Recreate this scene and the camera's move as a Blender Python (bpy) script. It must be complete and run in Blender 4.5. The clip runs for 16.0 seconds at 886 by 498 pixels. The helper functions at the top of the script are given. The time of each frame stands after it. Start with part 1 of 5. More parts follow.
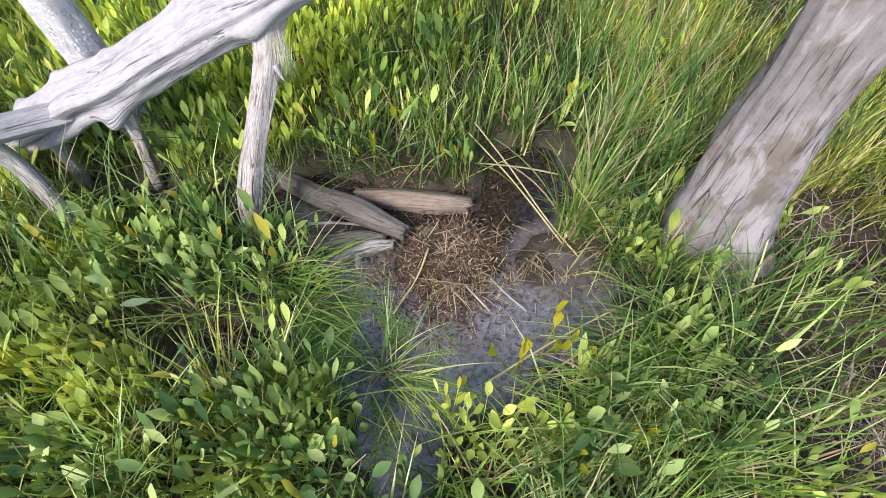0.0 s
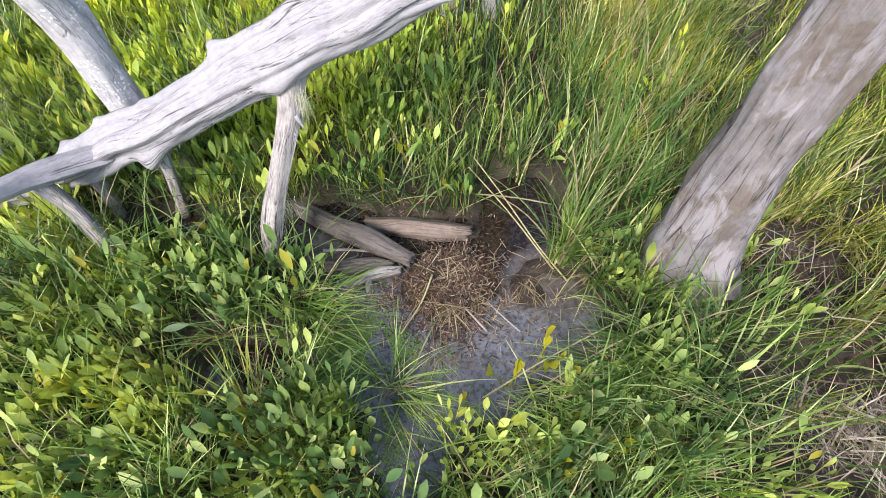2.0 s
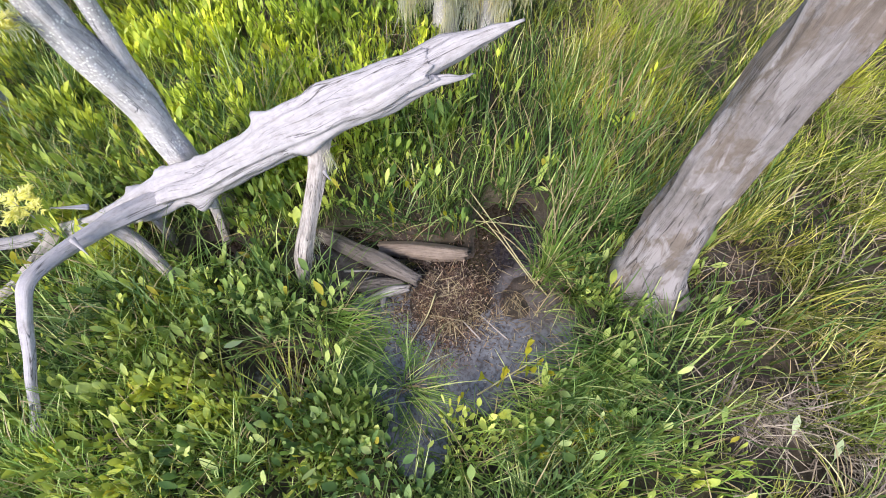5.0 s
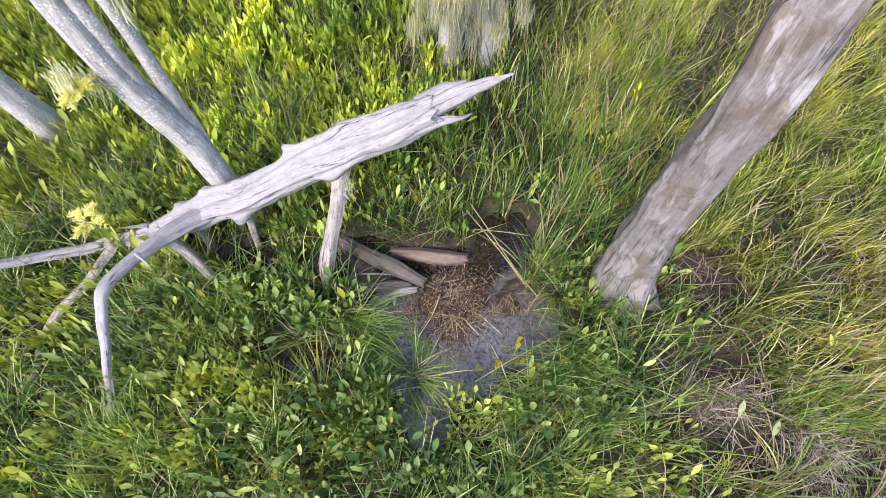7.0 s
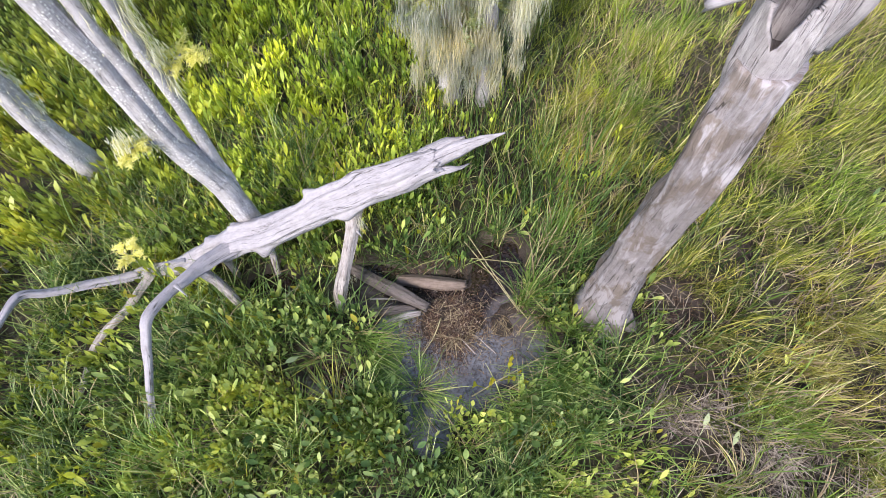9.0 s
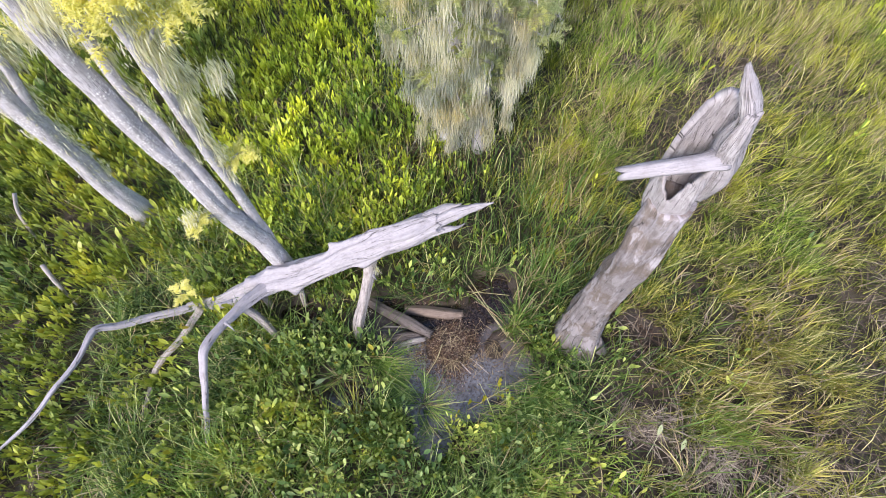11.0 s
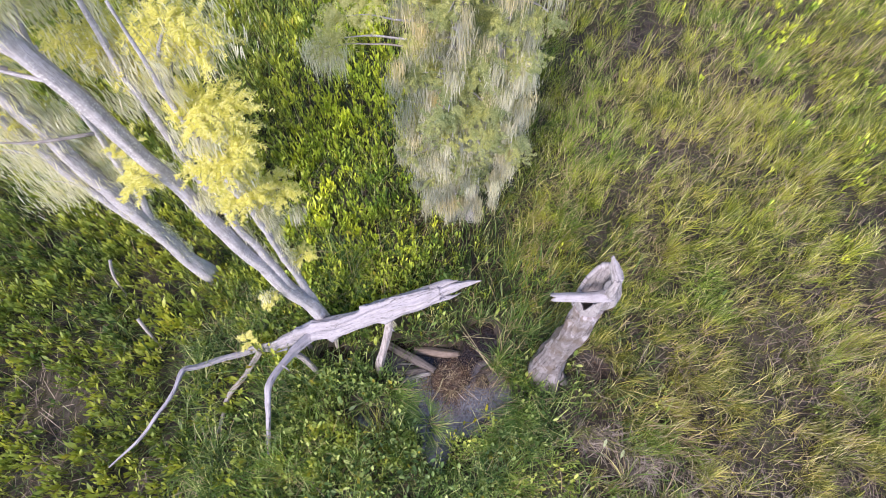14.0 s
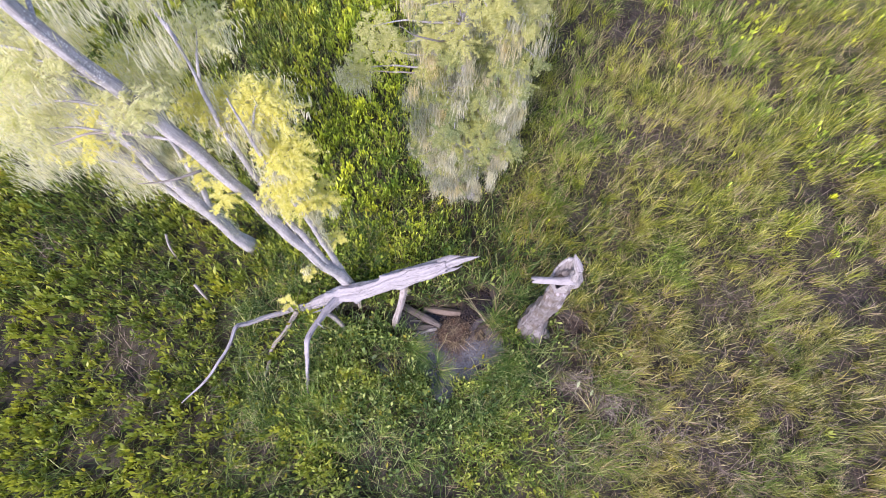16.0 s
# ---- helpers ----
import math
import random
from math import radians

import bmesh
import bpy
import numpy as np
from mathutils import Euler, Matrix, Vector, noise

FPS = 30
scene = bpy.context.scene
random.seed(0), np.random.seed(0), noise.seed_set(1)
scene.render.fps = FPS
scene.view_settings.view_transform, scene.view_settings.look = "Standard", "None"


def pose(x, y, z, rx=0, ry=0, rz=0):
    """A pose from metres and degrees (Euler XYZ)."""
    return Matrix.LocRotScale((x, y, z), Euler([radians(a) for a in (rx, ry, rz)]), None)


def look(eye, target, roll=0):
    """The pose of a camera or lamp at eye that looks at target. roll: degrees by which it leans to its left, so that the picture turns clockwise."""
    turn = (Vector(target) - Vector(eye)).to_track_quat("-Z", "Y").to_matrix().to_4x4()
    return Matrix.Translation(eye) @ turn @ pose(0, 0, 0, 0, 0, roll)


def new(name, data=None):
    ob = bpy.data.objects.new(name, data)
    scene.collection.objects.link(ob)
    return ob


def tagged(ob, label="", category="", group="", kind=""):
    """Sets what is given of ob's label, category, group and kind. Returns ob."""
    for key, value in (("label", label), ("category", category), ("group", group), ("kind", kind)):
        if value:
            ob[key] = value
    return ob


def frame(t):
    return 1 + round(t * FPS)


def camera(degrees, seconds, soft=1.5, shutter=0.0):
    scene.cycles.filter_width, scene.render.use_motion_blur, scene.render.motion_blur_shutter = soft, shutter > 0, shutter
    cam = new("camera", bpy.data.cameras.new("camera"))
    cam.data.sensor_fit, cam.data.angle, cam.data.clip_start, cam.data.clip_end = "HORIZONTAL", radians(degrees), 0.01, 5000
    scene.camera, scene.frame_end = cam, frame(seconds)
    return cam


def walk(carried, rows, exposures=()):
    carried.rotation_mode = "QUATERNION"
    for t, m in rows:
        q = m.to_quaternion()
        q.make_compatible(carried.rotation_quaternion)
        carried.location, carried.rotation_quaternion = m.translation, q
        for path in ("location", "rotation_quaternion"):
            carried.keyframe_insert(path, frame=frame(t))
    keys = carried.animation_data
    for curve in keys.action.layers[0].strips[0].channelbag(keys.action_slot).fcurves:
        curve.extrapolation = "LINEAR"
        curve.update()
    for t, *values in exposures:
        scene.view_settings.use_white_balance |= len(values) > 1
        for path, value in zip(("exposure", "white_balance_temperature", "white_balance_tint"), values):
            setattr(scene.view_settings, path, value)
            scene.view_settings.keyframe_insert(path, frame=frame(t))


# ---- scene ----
cam = camera(80.0, 16.0, soft=0.95)
PATH = [
    (0, (-0.093, -0.009, 3.274), (-0.053, 1.063, 1.587), 2.6),
    (0.5, (-0.094, -0.008, 3.397), (-0.059, 1.063, 1.708), 2.3),
    (1, (-0.117, -0.016, 3.527), (-0.073, 1.05, 1.836), 2.7),
    (1.5, (-0.124, -0.017, 3.647), (-0.081, 1.041, 1.951), 2.6),
    (2, (-0.138, -0.04, 3.742), (-0.09, 1.023, 2.048), 3.0),
    (2.5, (-0.132, -0.03, 3.877), (-0.088, 1.012, 2.171), 2.7),
    (3, (-0.143, -0.025, 4.002), (-0.094, 1.004, 2.288), 2.9),
    (3.5, (-0.16, -0.031, 4.113), (-0.105, 0.993, 2.396), 3.2),
    (4, (-0.165, -0.003, 4.306), (-0.112, 0.997, 2.575), 2.9),
    (6.5, (-0.163, -0.148, 5.375), (-0.134, 0.743, 3.585), 1.9),
    (7, (-0.15, -0.091, 5.592), (-0.129, 0.775, 3.789), 1.5),
    (7.5, (-0.177, -0.113, 5.77), (-0.151, 0.759, 3.971), 1.8),
    (8, (-0.183, -0.13, 5.96), (-0.155, 0.75, 4.164), 2.0),
    (10.5, (-0.167, -0.049, 7.325), (-0.149, 0.8, 5.514), 1.1),
    (11, (-0.189, -0.014, 7.797), (-0.169, 0.821, 5.98), 1.3),
    (11.5, (-0.226, -0.065, 8.239), (-0.198, 0.779, 6.426), 1.7),
    (12, (-0.217, -0.091, 8.649), (-0.193, 0.757, 6.838), 1.5),
    (12.5, (-0.275, -0.128, 9.036), (-0.242, 0.728, 7.229), 2.0),
    (13, (-0.299, -0.163, 9.459), (-0.264, 0.699, 7.655), 2.2),
    (13.5, (-0.349, -0.142, 9.948), (-0.306, 0.715, 8.141), 2.7),
    (14, (-0.317, -0.05, 10.476), (-0.279, 0.786, 8.66), 2.3),
    (14.5, (-0.366, -0.153, 10.974), (-0.329, 0.562, 9.107), 2.8),
    (15, (-0.41, -0.084, 11.592), (-0.367, 0.535, 9.691), 3.4),
    (15.5, (-0.416, -0.055, 12.15), (-0.376, 0.559, 10.247), 3.0),
    (16, (-0.478, -0.148, 12.557), (-0.438, 0.49, 10.662), 3.3),
]
walk(cam, [(t, look(eye, target, roll)) for t, eye, target, roll in PATH], exposures=[(0.0, 1.44, 6650, 13), (4.0, 1.40, 6650, 14), (8.0, 1.33, 6600, 17), (11.0, 1.27, 6550, 20), (14.0, 1.21, 6450, 26), (15.0, 1.17, 6400, 30), (16.0, 1.23, 6400, 30)])

# ---------------------------------------------------------------- light
SUN = Vector((-0.36, -0.62, 0.70)).normalized()
world = bpy.data.worlds.new("sky")
scene.world = world
world.use_nodes = True
wn = world.node_tree
for n in list(wn.nodes):
    wn.nodes.remove(n)
sky = wn.nodes.new("ShaderNodeTexSky")
sky.sky_type = 'NISHITA'
sky.sun_disc = False
sky.sun_elevation = math.asin(SUN.z)
sky.sun_rotation = math.atan2(SUN.x, SUN.y)
back = wn.nodes.new("ShaderNodeBackground")
back.inputs["Strength"].default_value = 0.112
wout = wn.nodes.new("ShaderNodeOutputWorld")
wn.links.new(sky.outputs["Color"], back.inputs["Color"])
wn.links.new(back.outputs["Background"], wout.inputs["Surface"])

sun_data = bpy.data.lights.new("sun", 'SUN')
sun_data.energy = 2.3
sun_data.angle = radians(20.0)
sun_data.color = (1.0, 0.94, 0.84)
sun = new("sun", sun_data)
sun.matrix_world = look(SUN * 60, (0, 0, 0))


# ---------------------------------------------------------------- materials
class Mat:
    """A small node builder round one Principled material."""

    def __init__(self, name, rough=0.7):
        self.m = bpy.data.materials.new(name)
        self.m.use_nodes = True
        self.t = self.m.node_tree
        for n in list(self.t.nodes):
            self.t.nodes.remove(n)
        self.out = self.n("ShaderNodeOutputMaterial")
        self.p = self.n("ShaderNodeBsdfPrincipled")
        self.p.inputs["Roughness"].default_value = rough
        self.link(self.p.outputs[0], self.out.inputs["Surface"])

    def n(self, kind, **kw):
        node = self.t.nodes.new(kind)
        for k, v in kw.items():
            node.inputs[k].default_value = v
        return node

    def link(self, a, b):
        self.t.links.new(a, b)

    def coords(self, kind="Object", scale=(1, 1, 1)):
        c = self.n("ShaderNodeTexCoord")
        mp = self.n("ShaderNodeMapping")
        mp.inputs["Scale"].default_value = scale
        self.link(c.outputs[kind], mp.inputs["Vector"])
        return mp.outputs["Vector"]

    def noise(self, vec, scale, detail=5.0, rough=0.55, distort=0.0):
        nd = self.n("ShaderNodeTexNoise")
        nd.inputs["Scale"].default_value = scale
        nd.inputs["Detail"].default_value = detail
        nd.inputs["Roughness"].default_value = rough
        nd.inputs["Distortion"].default_value = distort
        self.link(vec, nd.inputs["Vector"])
        return nd.outputs["Fac"]

    def ramp(self, fac, stops):
        r = self.n("ShaderNodeValToRGB")
        els = r.color_ramp.elements
        while len(els) < len(stops):
            els.new(0.5)
        for e, (pos, col) in zip(els, stops):
            e.position = pos
            e.color = (*col, 1) if len(col) == 3 else (col[0], col[0], col[0], 1)
        self.link(fac, r.inputs["Fac"])
        return r.outputs["Color"]

    def mix(self, fac, a, b, mode='MIX'):
        mx = self.n("ShaderNodeMix")
        mx.data_type = 'RGBA'
        mx.blend_type = mode
        for sock, v in ((mx.inputs[0], fac), (mx.inputs[6], a), (mx.inputs[7], b)):
            if isinstance(v, (int, float)):
                sock.default_value = v
            elif isinstance(v, tuple):
                sock.default_value = (*v, 1)
            else:
                self.link(v, sock)
        return mx.outputs[2]

    def math(self, op, a, b=0.5, clamp=False):
        nd = self.n("ShaderNodeMath")
        nd.operation = op
        nd.use_clamp = clamp
        for sock, v in zip(nd.inputs, (a, b)):
            if isinstance(v, (int, float)):
                sock.default_value = v
            else:
                self.link(v, sock)
        return nd.outputs[0]

    def bump(self, height, strength=0.4, dist=0.02):
        b = self.n("ShaderNodeBump")
        b.inputs["Strength"].default_value = strength
        b.inputs["Distance"].default_value = dist
        self.link(height, b.inputs["Height"])
        self.link(b.outputs["Normal"], self.p.inputs["Normal"])

    def base(self, col):
        if isinstance(col, tuple):
            self.p.inputs["Base Color"].default_value = (*col, 1)
        else:
            self.link(col, self.p.inputs["Base Color"])


def wood(name, light, mid, dark, crack=0.5, grain=60.0, patches=None, lichen=None, rough=0.85, relief=0.5, mottle=0.75, fissure=0.0, bare=None, streak=0.3, stripped=None):
    """Weathered wood or bark whose grain follows the UV map: u round the stem, v along it, both in metres. crack: fine checks,
    fissure: few long dark splits, bare: colour of stripped streaks, patches: colour of old bark that still clings."""
    k = Mat(name, rough)
    uv = k.coords("UV", (1.0, 0.10, 1.0))
    fine = k.noise(uv, grain, 6, 0.68, 0.35)
    broad = k.noise(uv, grain * 0.22, 4, 0.6, 0.5)
    ob = k.coords("Object")
    where = k.noise(ob, 3.2, 5, 0.6, 0.4)
    checks = k.math('ABSOLUTE', k.math('SUBTRACT', k.noise(k.coords("UV", (1.0, 0.07, 1.0)), grain * 0.42, 3, 0.55, 0.5), 0.5))
    cr = k.math('MULTIPLY', k.ramp(checks, [(0.0, (1,)), (0.012 + 0.05 * crack, (0,))]), k.ramp(where, [(0.42, (0.15,)), (0.58, (1,))]))
    col = k.ramp(fine, [(0.28, dark), (0.43, mid), (0.60, light)])
    col = k.mix(k.ramp(broad, [(0.40, (streak,)), (0.56, (0,))]), col, k.mix(0.5, mid, dark))
    mot = k.noise(ob, 13.0, 7, 0.72, 0.3)
    col = k.mix(mottle, col, k.mix(1.0, col, k.ramp(mot, [(0.30, (0.62, 0.60, 0.58)), (0.5, (1.0, 1.0, 1.0)), (0.68, (1.22, 1.22, 1.24))]), 'MULTIPLY'))
    if patches:
        pb = k.noise(k.coords("Object", (1.0, 1.0, 0.62)), 2.9, 6, 0.66, 0.5)
        col = k.mix(k.ramp(pb, [(0.47, (0,)), (0.525, (0.85,))]), col, k.mix(0.35, patches, col))
    if bare:
        sb = k.noise(k.coords("UV", (1.0, 0.28, 1.0)), 7.5, 6, 0.62, 0.6)
        col = k.mix(k.ramp(sb, [(0.53, (0,)), (0.60, (0.8,))]), col, bare)
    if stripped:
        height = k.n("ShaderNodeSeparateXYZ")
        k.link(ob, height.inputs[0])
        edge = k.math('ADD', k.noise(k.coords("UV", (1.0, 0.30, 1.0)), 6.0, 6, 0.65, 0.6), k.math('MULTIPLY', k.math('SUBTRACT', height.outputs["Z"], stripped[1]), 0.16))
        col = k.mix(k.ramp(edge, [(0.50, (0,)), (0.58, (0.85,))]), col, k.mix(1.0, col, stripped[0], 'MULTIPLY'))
    if lichen:
        v = k.n("ShaderNodeTexVoronoi")
        v.inputs["Scale"].default_value = 42.0
        k.link(ob, v.inputs["Vector"])
        sp = k.math('MULTIPLY', k.ramp(v.outputs["Distance"], [(0.22, (1,)), (0.42, (0,))]),
                    k.ramp(k.noise(ob, 6.0, 3), [(0.44, (0,)), (0.56, (1,))]))
        col = k.mix(sp, col, lichen)
    col = k.mix(k.math('MULTIPLY', cr, min(1.0, 0.5 + crack * 0.5)), col, tuple(c * 0.35 for c in dark))
    h = k.math('SUBTRACT', k.math('ADD', fine, k.math('MULTIPLY', mot, 0.9)), k.math('MULTIPLY', cr, 1.2))
    if fissure:
        fl = k.math('ABSOLUTE', k.math('SUBTRACT', k.noise(k.coords("UV", (1.0, 0.055, 1.0)), 9.0, 4, 0.6, 0.9), 0.5))
        fs = k.math('MULTIPLY', k.ramp(fl, [(0.0, (1,)), (0.05 * fissure, (0,))]), k.ramp(k.noise(ob, 2.1, 2), [(0.46, (0,)), (0.54, (1,))]))
        col = k.mix(fs, col, tuple(c * 0.18 for c in dark))
        h = k.math('SUBTRACT', h, k.math('MULTIPLY', fs, 2.0))
    k.base(col)
    k.bump(h, relief, 0.015)
    return k.m


def foliage(name, stops, through_part=0.35, rough=0.5, field=None, yellow=None, dry=None, green=None, spot=1.3, north=False, plants=None, zone=None):
    """Leaf or blade: colour by island, drifting over the ground in broad patches; light passes through."""
    k = Mat(name, rough)
    g = k.n("ShaderNodeNewGeometry")
    info = k.n("ShaderNodeObjectInfo")
    rnd = k.math('FRACT', k.math('ADD', g.outputs["Random Per Island"], info.outputs["Random"]))
    col = k.ramp(rnd, stops)
    ob = k.coords("Object")
    fine = k.noise(ob, 40.0, 2)
    col = k.mix(0.35, col, k.mix(fine, col, k.mix(1.0, col, (0.45, 0.5, 0.4), 'MULTIPLY')))
    if field:
        geo = k.n("ShaderNodeNewGeometry")
        big = k.noise(geo.outputs["Position"], 0.75, 5, 0.62)
        # yellower with distance from the pool, greener and darker close to it
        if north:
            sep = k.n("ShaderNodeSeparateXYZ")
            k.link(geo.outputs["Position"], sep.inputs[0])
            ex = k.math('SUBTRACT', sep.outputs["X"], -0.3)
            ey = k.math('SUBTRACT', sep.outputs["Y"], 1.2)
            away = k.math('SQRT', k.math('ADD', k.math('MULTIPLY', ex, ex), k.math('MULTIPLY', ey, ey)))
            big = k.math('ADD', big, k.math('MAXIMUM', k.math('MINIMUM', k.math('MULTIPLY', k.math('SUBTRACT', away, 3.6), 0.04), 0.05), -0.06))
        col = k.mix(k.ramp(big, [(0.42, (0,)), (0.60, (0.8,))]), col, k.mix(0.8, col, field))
    if plants:
        geo4 = k.n("ShaderNodeNewGeometry")
        pl = k.noise(geo4.outputs["Position"], plants, 4, 0.6)
        col = k.mix(1.0, col, k.ramp(pl, [(0.36, (0.62, 0.70, 0.72)), (0.5, (1.0, 1.0, 1.0)), (0.66, (1.40, 1.28, 1.0))]), 'MULTIPLY')
    # zone: plant hue by region, plus brighter and dimmer light put into the colour
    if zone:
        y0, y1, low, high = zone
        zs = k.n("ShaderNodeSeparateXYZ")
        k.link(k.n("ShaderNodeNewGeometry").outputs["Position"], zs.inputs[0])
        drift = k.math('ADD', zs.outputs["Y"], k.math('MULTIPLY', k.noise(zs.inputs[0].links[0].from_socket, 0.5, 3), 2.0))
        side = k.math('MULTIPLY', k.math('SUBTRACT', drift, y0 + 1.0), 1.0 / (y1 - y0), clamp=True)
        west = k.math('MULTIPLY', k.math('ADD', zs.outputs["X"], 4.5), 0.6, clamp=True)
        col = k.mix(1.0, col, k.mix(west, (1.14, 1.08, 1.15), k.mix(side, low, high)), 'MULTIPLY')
    if green:
        geo3 = k.n("ShaderNodeNewGeometry")
        mid = k.noise(geo3.outputs["Position"], 0.42, 3, 0.55)
        col = k.mix(k.ramp(mid, [(0.50, (0,)), (0.62, (0.75,))]), col, k.mix(1.0, col, green, 'MULTIPLY'))
    if dry:
        sc = k.math('FRACT', k.math('MULTIPLY', rnd, 17.31))
        geo2 = k.n("ShaderNodeNewGeometry")
        mid = k.ramp(k.noise(geo2.outputs["Position"], spot, 4, 0.6), [(0.40, (0.10,)), (0.60, (1,))])
        lim = k.math('MULTIPLY', mid, dry[1])
        col = k.mix(k.math('LESS_THAN', sc, lim), col, dry[0])
    if yellow:
        sc = k.math('FRACT', k.math('MULTIPLY', rnd, 31.7))
        col = k.mix(k.math('LESS_THAN', sc, yellow[1]), col, yellow[0])
    k.base(col)
    k.p.inputs["Specular IOR Level"].default_value = 0.35
    tr = k.n("ShaderNodeBsdfTranslucent")
    k.link(k.mix(1.0, col, (1.25, 1.2, 0.6), 'MULTIPLY'), tr.inputs["Color"])
    mx = k.n("ShaderNodeMixShader")
    mx.inputs[0].default_value = through_part
    k.link(k.p.outputs[0], mx.inputs[1])
    k.link(tr.outputs[0], mx.inputs[2])
    k.link(mx.outputs[0], k.out.inputs["Surface"])
    return k.m


M_BLEACH = wood("bleached_wood", (0.355, 0.345, 0.385), (0.325, 0.315, 0.35), (0.245, 0.23, 0.24), crack=0.03, grain=70, relief=0.45, mottle=0.5, fissure=0.22, streak=0.12)
M_SHAG = wood("shaggy_grey_wood", (0.46, 0.43, 0.43), (0.35, 0.32, 0.315), (0.17, 0.15, 0.14), crack=0.2, grain=75, relief=0.9, fissure=0.2)
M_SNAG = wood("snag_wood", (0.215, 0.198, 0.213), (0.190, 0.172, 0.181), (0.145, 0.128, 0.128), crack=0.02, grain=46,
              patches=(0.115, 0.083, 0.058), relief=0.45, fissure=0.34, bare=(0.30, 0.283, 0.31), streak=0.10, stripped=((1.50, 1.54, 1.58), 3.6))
M_SHELL = wood("weathered_shell", (0.385, 0.368, 0.395), (0.33, 0.314, 0.336), (0.22, 0.205, 0.213), crack=0.02, grain=50, relief=0.7, fissure=0.10, streak=0.2, bare=(0.50, 0.485, 0.52))
M_BARK = wood("cypress_bark", (0.46, 0.452, 0.49), (0.40, 0.392, 0.42), (0.26, 0.25, 0.265), crack=0.1, grain=60, mottle=0.7,
              lichen=(0.74, 0.75, 0.75), relief=0.6)
M_WETLOG = wood("sodden_log", (0.17, 0.15, 0.145), (0.135, 0.115, 0.108), (0.075, 0.062, 0.058), crack=0.15, grain=90, relief=0.9, rough=0.7, mottle=0.6)
M_TANLOG = wood("barkless_log", (0.22, 0.175, 0.148), (0.185, 0.145, 0.122), (0.12, 0.092, 0.077), crack=0.06, grain=70, relief=0.6, rough=0.75, mottle=0.7, fissure=0.15)
M_TWIG = wood("grey_twig", (0.46, 0.43, 0.42), (0.32, 0.29, 0.28), (0.16, 0.14, 0.13), crack=0.3, grain=60)

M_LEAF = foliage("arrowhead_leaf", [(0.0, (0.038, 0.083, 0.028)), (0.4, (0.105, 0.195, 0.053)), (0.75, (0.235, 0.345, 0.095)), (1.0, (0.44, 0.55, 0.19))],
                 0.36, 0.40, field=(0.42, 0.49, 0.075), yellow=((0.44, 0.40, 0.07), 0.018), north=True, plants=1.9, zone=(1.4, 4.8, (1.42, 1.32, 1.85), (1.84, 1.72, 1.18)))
# pale straw blades here and in the meadow double as highlights put into colour
M_SEDGE = foliage("sedge_blade", [(0.0, (0.026, 0.062, 0.018)), (0.5, (0.100, 0.190, 0.052)), (0.85, (0.30, 0.41, 0.15)), (1.0, (0.50, 0.60, 0.28))],
                  0.36, 0.40, field=(0.14, 0.26, 0.055), dry=((0.46, 0.38, 0.24), 0.15), yellow=((0.62, 0.68, 0.30), 0.05), plants=1.6, zone=(0.8, 2.2, (1.42, 1.34, 1.42), (0.84, 0.88, 0.90)))
M_MEADOW = foliage("meadow_blade", [(0.0, (0.034, 0.060, 0.014)), (0.35, (0.12, 0.170, 0.034)), (0.7, (0.36, 0.41, 0.090)), (0.9, (0.64, 0.64, 0.20)), (1.0, (0.90, 0.86, 0.48))],
                   0.34, 0.40, field=(0.43, 0.44, 0.10), dry=((0.47, 0.37, 0.25), 0.32), yellow=((0.86, 0.82, 0.44), 0.06), green=(0.55, 0.88, 0.66), spot=0.8, plants=1.8,
                   zone=(1.5, 4.0, (1.02, 0.96, 1.10), (1.02, 1.08, 0.76)))
M_UNDER = foliage("low_growth", [(0.0, (0.04, 0.066, 0.02)), (0.5, (0.12, 0.16, 0.05)), (1.0, (0.30, 0.33, 0.12))], 0.3, 0.5, dry=((0.22, 0.17, 0.12), 0.35), plants=1.5)
M_STRAW = foliage("dry_straw", [(0.0, (0.16, 0.115, 0.075)), (0.5, (0.30, 0.235, 0.15)), (1.0, (0.50, 0.42, 0.28))], 0.15, 0.75)
M_LITTER = foliage("dark_litter", [(0.0, (0.028, 0.018, 0.014)), (0.55, (0.095, 0.058, 0.047)), (0.85, (0.19, 0.125, 0.10)), (1.0, (0.46, 0.38, 0.31))], 0.1, 0.8, plants=7.0)
M_DEADREED = foliage("dead_reed", [(0.0, (0.10, 0.075, 0.062)), (0.5, (0.28, 0.23, 0.20)), (1.0, (0.54, 0.47, 0.41))], 0.1, 0.8)
M_YSEDGE = foliage("yellow_sedge", [(0.0, (0.24, 0.28, 0.05)), (0.5, (0.42, 0.45, 0.09)), (1.0, (0.62, 0.60, 0.18))], 0.36, 0.42)
M_THATCH = foliage("brown_thatch", [(0.0, (0.08, 0.058, 0.05)), (0.6, (0.23, 0.175, 0.15)), (1.0, (0.50, 0.42, 0.34))], 0.15, 0.75)
M_DUCK = foliage("duckweed", [(0.0, (0.10, 0.20, 0.05)), (1.0, (0.22, 0.34, 0.09))], 0.2, 0.5)
M_CYP = foliage("cypress_needles", [(0.0, (0.66, 0.66, 0.17)), (0.5, (0.84, 0.82, 0.30)), (1.0, (0.93, 0.91, 0.52))], 0.45, 0.55)
M_CYPG = foliage("grey_green_needles", [(0.0, (0.27, 0.33, 0.15)), (0.5, (0.41, 0.47, 0.23)), (1.0, (0.58, 0.62, 0.36))], 0.4, 0.6, plants=2.6)
